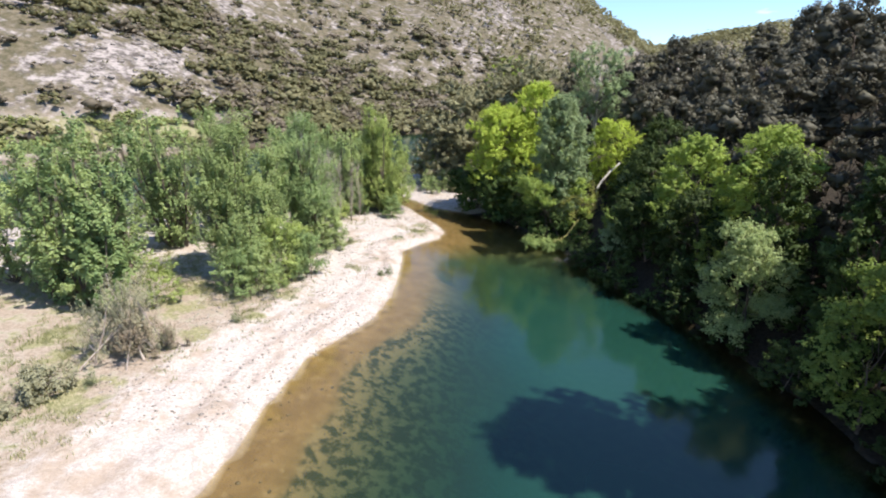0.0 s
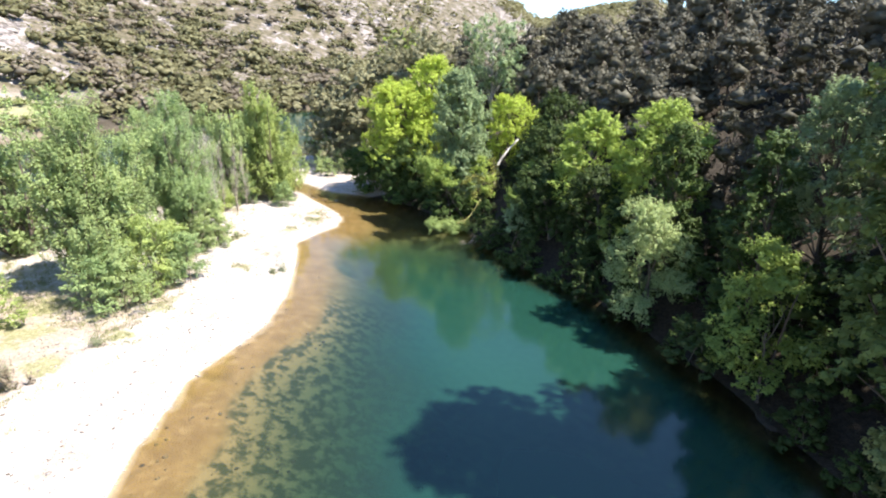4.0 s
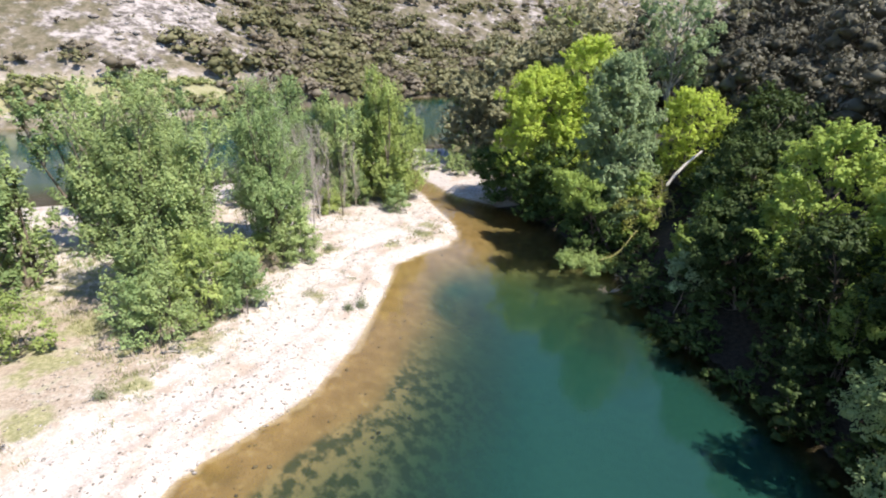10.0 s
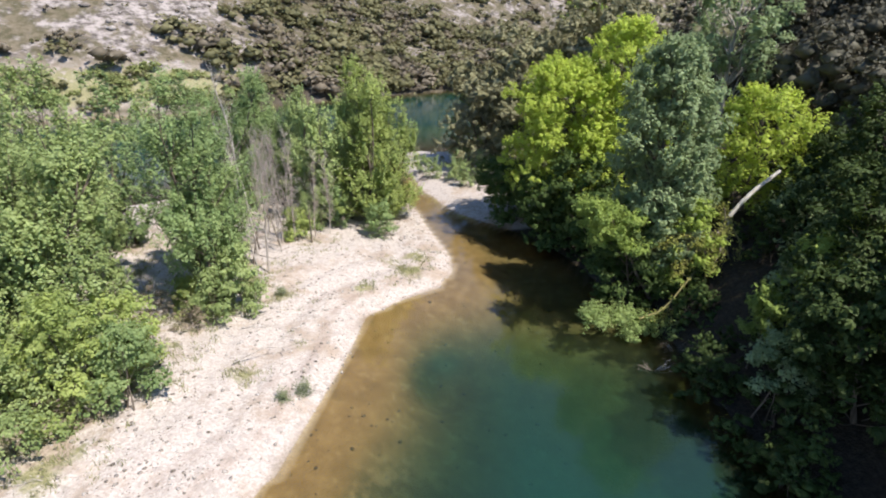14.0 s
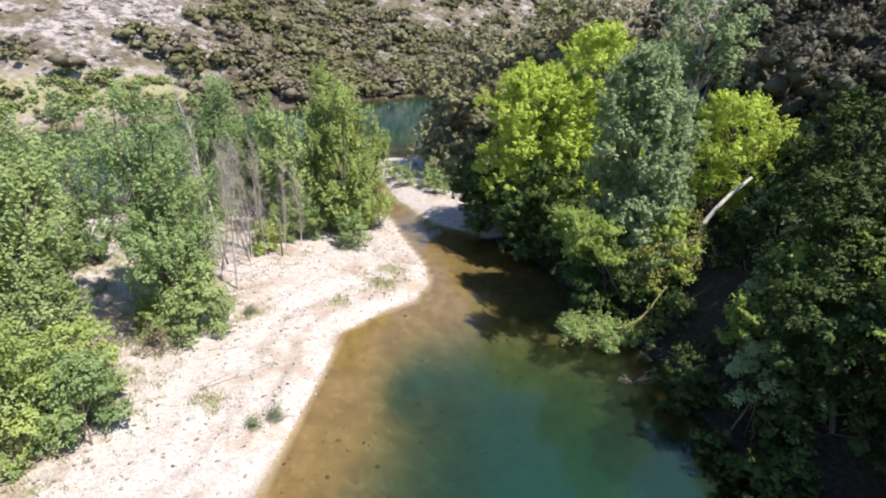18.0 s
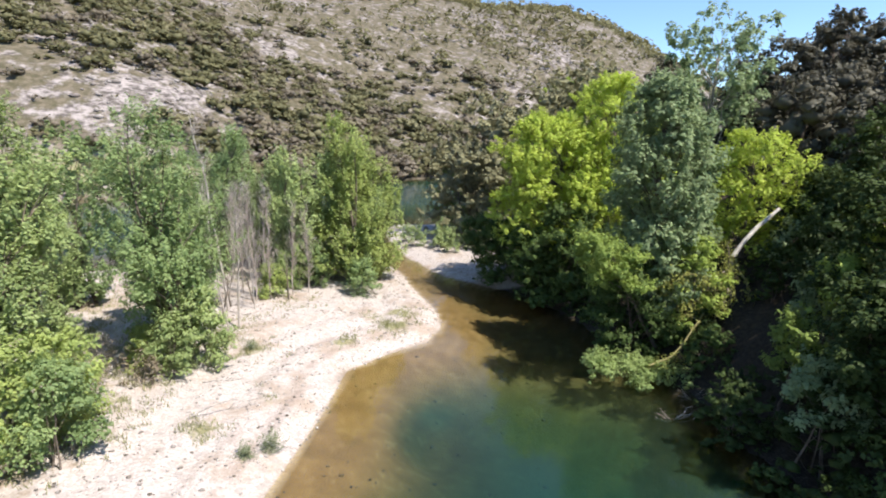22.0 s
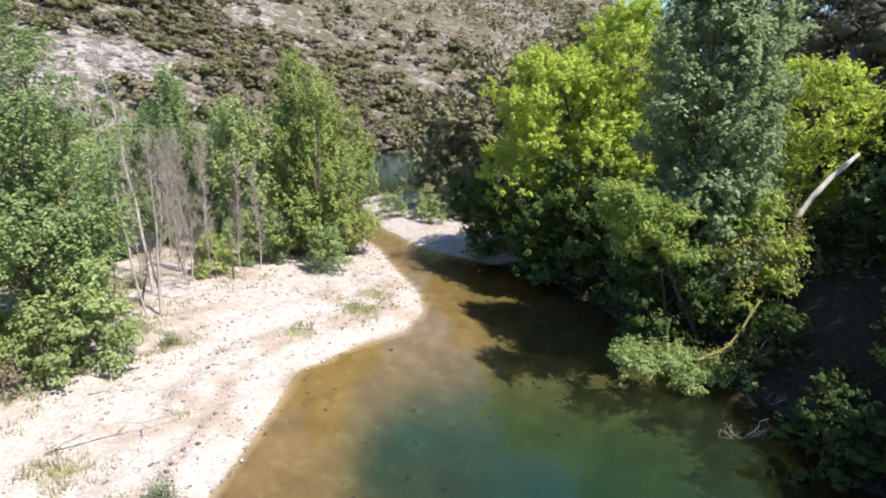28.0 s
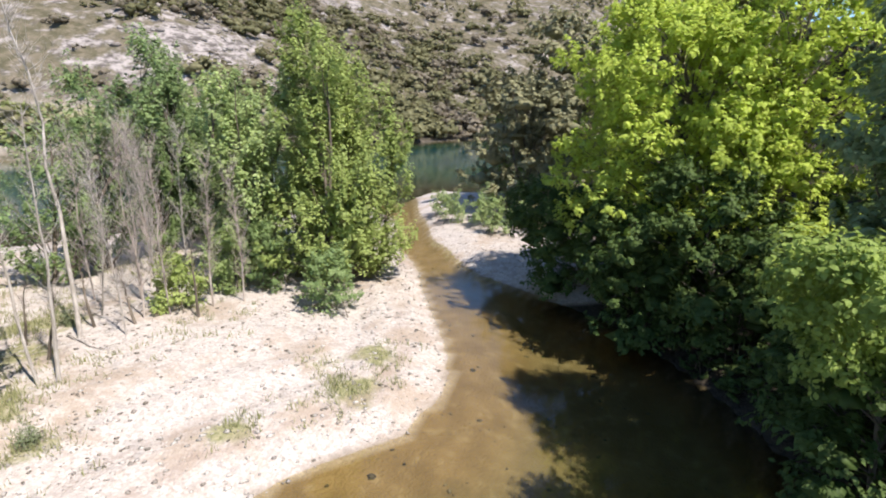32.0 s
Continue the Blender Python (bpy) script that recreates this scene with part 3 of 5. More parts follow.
def tree(name, label, x, y, height, radius, leaf, bark=None, low=0.15, shape=OVAL, lobes=26, count=6000, size=0.15, stems=1, lean=(0, 0), lobe=0.34, seed=0, squash=0.70, cap=0.75,
         z=None, group="", droop=0.0, category="tree", spray=26, limbs=9, hollow=0.25, top=None, reach=0.46, rise=0.30, width=0.20, dense=False, tiers=False, spread=0.32, own=0.88, face=0.6, inner=0.45):
    """A tree: tapered stems and limbs, and a crown of pointed leafy shoots, gathered round the limbs' ends or (tiers) set along upswept branches."""
    rng = np.random.RandomState(seed * 7 + 11)
    bark = bark or BARK
    z = ground_z(x, y) - 0.08 if z is None else z
    height = height if top is None else top - z
    ob = root(name, x, y, z, label, category, group)
    lean = np.array([lean[0], lean[1], 0.0])
    hs = low + (1 - low) * (np.arange(lobes) + rng.uniform(0.2, 0.8, lobes)) / lobes
    hn = (hs - low) / (1 - low)
    env = shape(hn) * radius
    ang = rng.uniform(0, 6.283) + np.arange(lobes) * 2.399 + rng.normal(0, 0.3, lobes)
    rr = env * np.sqrt(rng.uniform(hollow, 1.0, lobes)) * 0.82
    feet = [np.array([rng.normal(0, 0.12 * stems), rng.normal(0, 0.12 * stems), 0]) if stems > 1 else np.zeros(3) for _ in range(stems)]
    tops = [lean * 0.8 + np.array([rng.normal(0, spread * radius) if stems > 1 else 0, rng.normal(0, spread * radius) if stems > 1 else 0, height * (0.93 if i == 0 else rng.uniform(0.62, 0.9))]) for i in range(stems)]
    girth = 0.017 * height * (1.0 if stems == 1 else 0.62)
    lines, trunks = [], []
    for a, b in zip(feet, tops):
        line = bent(rng, a, b, 8, 0.16)
        lines.append(line)
        trunks.append(part("trunk", joined("trunk", [tube(line, girth * (1 - 0.85 * np.linspace(0, 1, 8) ** 0.9) * np.where(np.arange(8) == 0, 1.3, 1), 7)]), bark, ob))
    L = np.stack([np.cos(ang) * rr, np.sin(ang) * rr, hs * height], 1) + lean * (hs[:, None] ** 1.3)
    owner = rng.randint(stems, size=lobes)
    if tiers:
        # every leader carries its own narrow spire of branches
        for k in range(lobes):
            line = lines[owner[k]]
            q = np.array([np.interp(hn[k], np.linspace(0, 1, 8), line[:, i]) for i in range(3)])
            zk = low * height * 0.6 + (line[-1, 2] * 1.06 - low * height * 0.6) * hn[k]
            L[k] = (q[0] + np.cos(ang[k]) * rr[k] * own, q[1] + np.sin(ang[k]) * rr[k] * own, zk)
    L[:, 2] -= droop * rr
    order = np.argsort(-np.linalg.norm(L[:, :2], axis=1))
    twigs, roots = [], np.zeros((lobes, 3))
    for j, k in enumerate(order):
        stem = owner[k]
        line = lines[stem]
        i = int(np.clip((L[k, 2] / height - 0.16) * 7.5, 0, 6))
        roots[k] = line[i]
        piece = tube(bent(rng, line[i], L[k], 5, 0.25), girth * 0.42 * np.array([1, 0.75, 0.55, 0.35, 0.12]) * (1 - 0.5 * hs[k]), 5)
        if j < limbs:
            part("limb", joined("limb", [piece]), bark, trunks[stem])
        else:
            twigs.append(piece)
    if twigs:
        tagged(part("branchwork", joined("branchwork", twigs), bark, ob), kind="stuff")
    lr = lobe * radius * rng.uniform(0.7, 1.3, lobes) * (0.55 + 0.45 * env / max(radius, 1e-6))
    nspray = max(3, count // (spray * lobes))
    S, SN = [], []
    for k in range(lobes):
        d = rng.normal(0, 1, (nspray, 3))
        d /= np.linalg.norm(d, axis=1, keepdims=True)
        d[:, 2] = np.where(rng.uniform(0, 1, nspray) < cap, np.abs(d[:, 2]), d[:, 2])
        if tiers:
            u = rng.uniform(0.30, 1.0, (nspray, 1)) ** 0.7
            out = (L[k] - roots[k]) / (np.linalg.norm(L[k] - roots[k]) + 1e-6)
            S.append(roots[k] + (L[k] - roots[k]) * u + d * lr[k] * 0.75 * np.array([1, 1, 0.8]))
            SN.append(d * 0.7 + out * 0.7)
        else:
            S.append(L[k] + d * (lr[k] * rng.uniform(0.5, 1.0, nspray) ** 0.6)[:, None] * np.array([1, 1, squash]))
            SN.append(d)
    S, SN = np.concatenate(S), np.concatenate(SN)
    way = SN * 0.7 + rng.normal(0, 0.25, S.shape) + np.array([0, 0, rise])
    way /= np.linalg.norm(way, axis=1, keepdims=True)
    n = len(S) * spray
    long = np.repeat(reach * rng.uniform(0.6, 1.3, (len(S), 1)), spray, 0)
    u = rng.uniform(0, 1, (n, 1))
    W = np.repeat(way, spray, 0)
    side = rng.normal(0, 1, (n, 3))
    side -= W * np.sum(side * W, axis=1, keepdims=True)
    side /= np.linalg.norm(side, axis=1, keepdims=True) + 1e-9
    C = np.repeat(S, spray, 0) + W * (u - 0.35) * long + side * width * (1.05 - 0.85 * u) * rng.uniform(0.35, 1.0, (n, 1)) * np.array([1, 1, 0.8])
    N = side * 0.55 + W * 0.35 + np.repeat(SN, spray, 0) * 0.35 + rng.normal(0, 0.22, (n, 3)) + np.array([0, 0, face])
    if dense:
        part("inner_crown", lumps("inner_crown", rng, np.repeat(L, 2, 0) + rng.normal(0, 0.22, (2 * lobes, 3)) * np.repeat(lr, 2)[:, None], np.repeat(lr, 2) * inner, squash), leaf, ob)
    keep = C[:, 2] > 0.05
    shoot = np.repeat(rng.uniform(0, 1, len(S)), spray)
    part("crown", leaves("crown", rng, C[keep], N[keep], size, shoot=shoot[keep], along=(W + side * 0.9)[keep]), leaf, ob)
    return ob


def shrub(name, label, x, y, height, radius, leaf, count=1500, size=0.12, seed=0, group="", z=None, bark=None, lean=(0, 0), dense=False):
    return tree(name, label, x, y, height, radius, leaf, bark, low=0.08, shape=DOME, lobes=12, count=count, size=size, stems=3, lean=lean, lobe=0.42, seed=seed, z=z, group=group,
                category="shrub", limbs=3, dense=dense)


def bare(name, label, x, y, height, seed, lean=(0.3, 0.1), bark=None, twigs=46, girth=0.036, group="dead saplings on the bar", start=2, steep=1.0, fine=3):
    """A dead sapling: one thin stem with bare side twigs, each forking into finer ones."""
    rng = np.random.RandomState(seed + 500)
    ob = root(name, x, y, ground_z(x, y) - 0.05, label, "dead tree", group)
    line = bent(rng, (0, 0, 0), (lean[0], lean[1], height), 9, 0.16)
    bark = bark or BARK_GREY
    trunk = part("trunk", joined("trunk", [tube(line, girth * (1 - 0.85 * np.linspace(0, 1, 9)), 6)]), bark, ob)
    small = []
    for j in range(twigs):
        at = rng.uniform(start, 7.9)
        i = int(at)
        p = line[i] + (line[i + 1] - line[i]) * (at - i)
        a = rng.uniform(0, 6.283)
        ln = height * rng.uniform(0.06, 0.20) * (1 - 0.06 * i)
        tip = p + np.array([math.cos(a) * ln * 0.55, math.sin(a) * ln * 0.55, ln * rng.uniform(0.3, 1.0) * steep])
        run = bent(rng, p, tip, 4, 0.3)
        piece = tube(run, min(girth, 0.03) * 0.32 * np.array([1, 0.7, 0.45, 0.15]), 4)
        if j < 8:
            part("twig", joined("twig", [piece]), bark, trunk)
        else:
            small.append(piece)
        for _ in range(fine):
            q = run[rng.randint(1, 4)]
            small.append(tube(bent(rng, q, q + rng.normal(0, 0.17, 3) + (0, 0, 0.22 * steep), 3, 0.3), min(girth, 0.03) * 0.15 * np.array([1, 0.7, 0.3]), 3))
    tagged(part("twigwork", joined("twigwork", small), bark, ob), kind="stuff")
    return ob


# ---- the poplars on the gravel bar ----
POP = "young multi-stemmed poplar with grey-green leaves growing on the gravel bar"
POPLARS = [  # x, y, height, radius, leaves, lean
    (-5.3, 44.4, 8.3, 2.5, 2, 0, 0), (-7.7, 44.3, 7.0, 1.7, 0, 0, 0), (-4.9, 46.2, 6.2, 1.7, 2, 0, 0), (-9.4, 46.2, 6.8, 1.6, 0, 0, 0), (-11.6, 46.6, 8.0, 1.2, 1, 0, 0), (-7.0, 47.4, 6.6, 1.6, 2, 0, 0),
    (-12.9, 45.4, 7.6, 1.2, 1, 0, 0), (-13.6, 48.2, 7.0, 1.4, 0, 0, 0), (-15.6, 50.3, 6.6, 1.5, 0, 0, 0), (-8.7, 33.2, 8.3, 2.2, 1, -0.3, 0), (-14.2, 34.0, 8.9, 1.8, 0, 0, 0), (-13.2, 42.4, 7.6, 1.7, 1, 0, 0), (-9.5, 35.2, 7.4, 1.3, 0, 0, 0),
    (-10.8, 27.0, 8.9, 2.5, 0, -0.7, 0.3), (-10.0, 28.0, 7.4, 1.5, 0, 0.1, 0.2), (-11.6, 27.8, 7.4, 1.7, 0, -0.8, 0.2),
    (-17.4, 26.4, 8.6, 1.9, 1, 0, 0), (-15.4, 22.6, 6.0, 1.1, 1, 0, 0), (-16.8, 23.6, 7.6, 1.7, 0, 0, 0), (-18.6, 24.0, 7.4, 1.6, 1, 0, 0), (-20.0, 25.5, 7.8, 1.8, 0, 0, 0), (-20.5, 29.6, 8.4, 2.0, 1, 0, 0),
    (-22.6, 26.6, 7.4, 2.1, 0, 0, 0), (-24.6, 33.0, 7.8, 2.1, 0, 0, 0), (-19.6, 37.0, 8.6, 1.9, 0, 0, 0), (-29.0, 31.0, 7.6, 2.2, 1, 0, 0), (-16.2, 38.4, 7.8, 1.8, 1, 0, 0), (-22.5, 40.0, 7.6, 1.8, 0, 0, 0), (-18.3, 29.4, 8.2, 1.8, 0, 0, 0), (-16.8, 33.6, 8.8, 1.9, 0, 0, 0), (-18.0, 33.0, 8.2, 1.7, 1, 0, 0)]
CONE = lambda h: np.clip(1.0 - 0.80 * h ** 1.35, 0.1, 1) * np.minimum(1, 0.62 + 2.4 * h)
for i, (x, y, h, r, k, lx, ly) in enumerate(POPLARS):
    close = y > 24 and x > -15
    near_one = close and 26 < y < 34 and (r > 2.1 or i == 9)
    tree("poplar", POP, x, y, h * 1.04, r * 1.3, (LEAF_POPLAR, LEAF_POPLAR_DARK, LEAF_POPLAR_SUN)[k], BARK, low=0.43 if i == 9 else 0.36 if i in (10, 12) else 0.32 if 26 < y < 34 and x > -12 else 0.14, shape=CONE if (i % 3 != 2 or i < 3) and i != 9 else OVAL, lobes=90 if i == 0 else 60 if close else 44,
         count=44000 if i == 0 else 40000 if near_one else (28000 if r > 1.9 else 19000) if close else 8000, size=0.095 if near_one else 0.122 if close else 0.18, stems=4 if r > 1.6 else 3, lobe=0.24, seed=i, lean=(lx, ly), group="poplars on the gravel bar", limbs=6, reach=0.62, rise=0.75,
         width=0.21, hollow=0.30, cap=0.65, tiers=True, spray=26, spread=0.40, own=1.05 if i == 0 else 0.9)
SHRUBS = [(-7.7, 32.2, 1.9, 0.8), (-9.0, 32.6, 1.5, 0.6), (-4.1, 41.9, 1.7, 0.75), (-7.0, 33.0, 2.6, 0.85), (-8.6, 27.0, 3.4, 1.4), (-7.4, 27.4, 2.4, 1.0), (-9.3, 25.2, 2.6, 1.3), (-8.3, 28.6, 2.6, 1.0), (-10.3, 24.9, 2.3, 1.3), (-7.7, 42.2, 2.0, 0.8), (-8.1, 40.4, 1.5, 0.7), (-6.9, 42.9, 2.1, 0.8),
          (-13.4, 15.6, 1.0, 0.8), (-13.4, 23.6, 2.2, 1.0), (-14.2, 14.2, 0.7, 0.7), (-11.9, 32.4, 2.0, 0.9)]
for i, (x, y, h, r) in enumerate(SHRUBS):
    shrub("poplar_shrub", "low bushy poplar shoot with green leaves on the gravel", x, y, h, r, LEAF_TAMARISK if y < 17 else (LEAF_POPLAR, LEAF_POPLAR_SUN, LEAF_POPLAR_DARK)[i % 3], 7000 if h > 2.3 else 4000, 0.09, 60 + i, "low shoots on the bar")
for k, (label, x, y, h, r, leaf, bark) in enumerate([("feathery grey-green tamarisk bush on the gravel", -11.9, 18.8, 3.6, 1.25, LEAF_TAMARISK, BARK_TWIG),
                                                     ("half-dry brownish tamarisk bush with thin twigs on the gravel", -11.3, 18.1, 2.0, 0.8, LEAF_DRY, BARK_TWIG),
                                                     ("olive-green tamarisk bush with thin twigs on the gravel", -13.2, 19.7, 3.1, 1.1, LEAF_TAMARISK, BARK)]):
    tree("tamarisk", label, x, y, h, r, leaf, bark, low=0.12, shape=OVAL, lobes=34, count=9000, size=0.06, stems=6, lobe=0.22, seed=80 + k, group="tamarisks on the bar", category="shrub", limbs=5, tiers=True,
         spread=0.55, reach=0.6, rise=1.3, width=0.10, own=0.7)
for i, (x, y, h, r) in enumerate([(-9.9, 32.0, 1.2, 0.9), (-8.2, 31.5, 0.9, 0.8), (-9.6, 30.3, 1.3, 0.9)]):
    shrub("dry_bush", "low dry brown bush with bare twigs on the gravel", x, y, h, r, LEAF_DRY, 1100, 0.06, 84 + i, "dry bushes on the bar", bark=BARK_TWIG)
DEAD = [(-8.4, 39.4, 5.2, -0.2, 0.2), (-7.9, 39.8, 4.8, 0.2, 0.1), (-8.9, 40.5, 5.2, -0.3, 0.0), (-7.2, 40.7, 4.4, 0.3, 0.2), (-9.6, 40.6, 5.0, 0.1, 0.2), (-8.0, 38.4, 4.4, -0.4, 0.1), (-10.2, 41.6, 5.2, -0.2, 0.2),
        (-10.9, 40.2, 5.2, -0.2, 0.1), (-9.2, 42.2, 5.2, 0.1, 0.1), (-6.7, 41.4, 4.2, 0.2, 0.0), (-11.3, 42.8, 5.0, 0.0, 0.0), (-9.7, 39.3, 4.6, 0.3, 0.2)]
for i, (x, y, h, lx, ly) in enumerate(DEAD):
    bare("dead_sapling", "slender dead sapling with a haze of fine grey-brown twigs", x, y, h, i, (lx, ly), (BARK_TWIG, BARK_TWIG, BARK_GREY)[i % 3], 74, 0.028, start=1.2, steep=1.3, fine=3)
bare("dead_sapling", "tall pale leaning dead trunk with few twigs", -9.0, 38.0, 8.2, 41, (-1.5, 0.9), BARK_GREY, 60, 0.065, start=3)
bare("dead_sapling", "pale upright dead trunk with few twigs", -7.6, 36.2, 5.7, 42, (0.25, 0.2), BARK_GREY, 40, 0.05, start=2)
bare("dead_sapling", "thin pale dead trunk leaning over the gravel", -7.9, 36.0, 6.4, 45, (-1.4, 0.5), BARK_GREY, 34, 0.04, start=3)
for i, (x, y) in enumerate([(-8.3, 39.0), (-9.2, 38.6), (-7.1, 39.9), (-10.0, 37.4), (-8.7, 36.9)]):
    bare("dead_stump", "short crooked dark dead stem on the gravel", x, y, 1.5 + 0.25 * (i % 3), 60 + i, (-0.5 + 0.2 * i, 0.2), BARK, 12, 0.045, "crooked dead stems", start=3)
for i, (x, y, h, r) in enumerate([(-3.4, 55.2, 1.5, 0.6), (-1.6, 55.6, 1.9, 0.6), (-4.6, 57.0, 1.3, 0.8), (-1.0, 58.4, 2.4, 0.9), (-2.4, 61.0, 1.8, 0.9), (-0.9, 53.0, 1.7, 0.6), (0.1, 54.6, 2.2, 0.8), (-1.9, 54.4, 1.5, 0.6)]):
    shrub("spit_shrub", "small grey-green willow shoot on the gravel spit", x, y, h, r, LEAF_PALE, 1600, 0.10, 90 + i, "shoots on the spit")

# ---- the trees along the wooded bank ----
tree("maple", "broad yellow-green maple overhanging the water", 6.4, 45.6, 0, 4.35, LEAF_YELLOW, low=0.24, shape=DOME, lobes=80, count=64000, size=0.125, lobe=0.24, seed=101, lean=(-1.5, -0.7), limbs=14, top=8.8)
tree("maple", "tall yellow-green maple behind the waterside trees", 8.0, 45.0, 0, 3.3, LEAF_YELLOW, low=0.25, shape=DOME, lobes=50, count=36000, size=0.12, lobe=0.27, seed=102, top=10.7)
tree("white_poplar", "tall grey-green white poplar at the water", 8.6, 37.6, 0, 2.1, LEAF_GREY, BARK, low=0.12, shape=OVAL, lobes=90, count=66000, size=0.12, hollow=0.1, lobe=0.27, seed=103, lean=(-0.5, -0.4), limbs=12, top=9.8, reach=0.5, rise=0.6)
tree("ash", "fresh green tree leaning low over the river", 8.4, 36.8, 0, 1.3, LEAF_MID, low=0.62, shape=DOME, lobes=14, count=12000, size=0.09, lobe=0.36, seed=104, lean=(-2.9, -1.9), top=4.7)
# leaf colour darkened for the shade below the leaning ash
tree("ash", "tree over the river, leaves darkened to stand for shade", 7.7, 37.2, 0, 2.0, LEAF_IN_SHADE, low=0.05, shape=DOME, lobes=28, count=15000, size=0.11, lobe=0.3, seed=124, lean=(-0.8, -0.5), top=3.9, dense=True)
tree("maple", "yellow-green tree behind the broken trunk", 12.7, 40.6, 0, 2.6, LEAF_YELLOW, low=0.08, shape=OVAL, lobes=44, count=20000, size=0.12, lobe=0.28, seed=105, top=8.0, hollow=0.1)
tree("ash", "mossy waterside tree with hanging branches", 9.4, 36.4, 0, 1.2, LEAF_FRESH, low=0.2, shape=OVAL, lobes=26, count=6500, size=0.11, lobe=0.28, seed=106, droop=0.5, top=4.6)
# three dark-leaved trees give the maple's lower half its shade by colour
tree("ash", "dark-leaved tree standing in for the maple's shaded underside", 6.4, 42.4, 0, 2.5, LEAF_IN_SHADE, low=0.05, shape=DOME, lobes=30, count=18000, size=0.115, lobe=0.3, seed=117, lean=(-0.9, 0), top=4.7, dense=True)
tree("ash", "dark-leaved tree standing in for the maple's shaded underside", 3.2, 46.4, 0, 2.6, LEAF_IN_SHADE, low=0.03, shape=DOME, lobes=30, count=18000, size=0.115, lobe=0.3, seed=123, lean=(-1.3, 0.0), top=3.5, dense=True)
tree("ash", "low dark-leaved tree filling in the shade at the maple's foot", 4.9, 43.2, 0, 2.1, LEAF_IN_SHADE, low=0.03, shape=DOME, lobes=26, count=9000, size=0.13, lobe=0.3, seed=134, lean=(-1.2, 0), top=3.6, dense=True)
tree("maple", "bright green maple on the shaded bank", 15.4, 24.8, 0, 2.6, LEAF_FRESH, low=0.3, shape=DOME, lobes=32, count=22000, size=0.115, lobe=0.27, seed=107, limbs=12, top=8.6)
tree("maple", "bright green maple on the shaded bank", 13.2, 27.6, 0, 2.5, LEAF_FRESH, low=0.3, shape=DOME, lobes=32, count=22000, size=0.115, lobe=0.27, seed=108, top=8.0)
shrub("willow", "pale grey-green willow leaning over the water", 12.9, 20.6, 5.0, 2.0, LEAF_PALE, 27000, 0.09, 109, lean=(-0.5, -0.2))
shrub("hazel", "yellow-green bush high on the bank", 13.2, 14.8, 5.2, 1.7, LEAF_MID, 13000, 0.10, 110)
shrub("elder", "pale green bush at the water's edge", 12.9, 8.4, 6.2, 2.0, LEAF_ELDER, 28000, 0.095, 111)
for x, y, h in ((13.4, 37.4, 1.9), (12.9, 34.6, 1.8), (11.6, 32.8, 1.7)):
    shrub("grey_willow", "grey-leaved willow bush in the dark undergrowth", x, y, h, h * 0.6, LEAF_GREY, 2600, 0.10, int(y * 10), "grey willows on the bank")
tree("ash", "tall grey-leaved tree on the wooded bank", 17.9, 17.6, 0, 2.4, LEAF_GREY, low=0.25, shape=DOME, lobes=48, count=22000, size=0.13, lobe=0.27, seed=112, lean=(-0.6, 0), top=9.8)
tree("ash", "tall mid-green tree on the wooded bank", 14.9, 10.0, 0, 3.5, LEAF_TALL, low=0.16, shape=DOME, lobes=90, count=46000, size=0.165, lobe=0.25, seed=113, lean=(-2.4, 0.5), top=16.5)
# stands out of view, there for its shadow on the river
tree("ash", "tall mid-green tree on the wooded bank", 15.8, -2.0, 0, 3.6, LEAF_IN_SHADE, low=0.2, shape=DOME, lobes=50, count=9000, size=0.22, lobe=0.27, seed=118, lean=(-2.4, 0.5), top=15.5, dense=True)
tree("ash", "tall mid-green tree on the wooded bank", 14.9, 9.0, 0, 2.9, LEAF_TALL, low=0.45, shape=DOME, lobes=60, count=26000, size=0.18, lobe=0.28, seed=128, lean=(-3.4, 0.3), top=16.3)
# two tall trees added to shade the bank trees in front
tree("ash", "tall dark-leaved tree added up the bank for its shade", 20.5, 8.5, 0, 3.8, LEAF_IN_SHADE, low=0.2, shape=DOME, lobes=50, count=9000, size=0.25, lobe=0.28, seed=129, top=21.0, dense=True)
tree("ash", "tall dark-leaved tree added up the bank for its shade", 20.2, 14.6, 0, 3.4, LEAF_IN_SHADE, low=0.2, shape=DOME, lobes=50, count=9000, size=0.25, lobe=0.28, seed=131, top=15.5, dense=True)
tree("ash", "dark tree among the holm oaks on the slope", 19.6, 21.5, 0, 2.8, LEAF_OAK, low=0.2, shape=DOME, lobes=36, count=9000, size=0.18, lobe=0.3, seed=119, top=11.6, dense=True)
# two more, hardly seen, added to shade the lower bank
tree("ash", "tall dark-leaved tree added up the bank for its shade", 18.4, 9.6, 0, 2.6, LEAF_IN_SHADE, low=0.3, shape=DOME, lobes=40, count=9000, size=0.2, lobe=0.3, seed=136, top=13.8, dense=True)
tree("ash", "tall dark-leaved tree added up the bank for its shade", 17.4, 4.6, 0, 3.0, LEAF_IN_SHADE, low=0.3, shape=DOME, lobes=40, count=8000, size=0.22, lobe=0.3, seed=137, top=15.0, dense=True)
# the next nine bank trees carry shade in their leaf colour
tree("ash", "tree behind the pale willow, leaves darkened for shade", 14.7, 22.6, 0, 1.6, LEAF_IN_SHADE, low=0.15, shape=DOME, lobes=32, count=14000, size=0.13, lobe=0.3, seed=138, top=8.0)
tree("ash", "tree between the bushes on the bank, leaves darkened for shade", 14.4, 17.0, 0, 1.5, LEAF_IN_SHADE, low=0.15, shape=DOME, lobes=30, count=11000, size=0.13, lobe=0.3, seed=139, top=8.3)
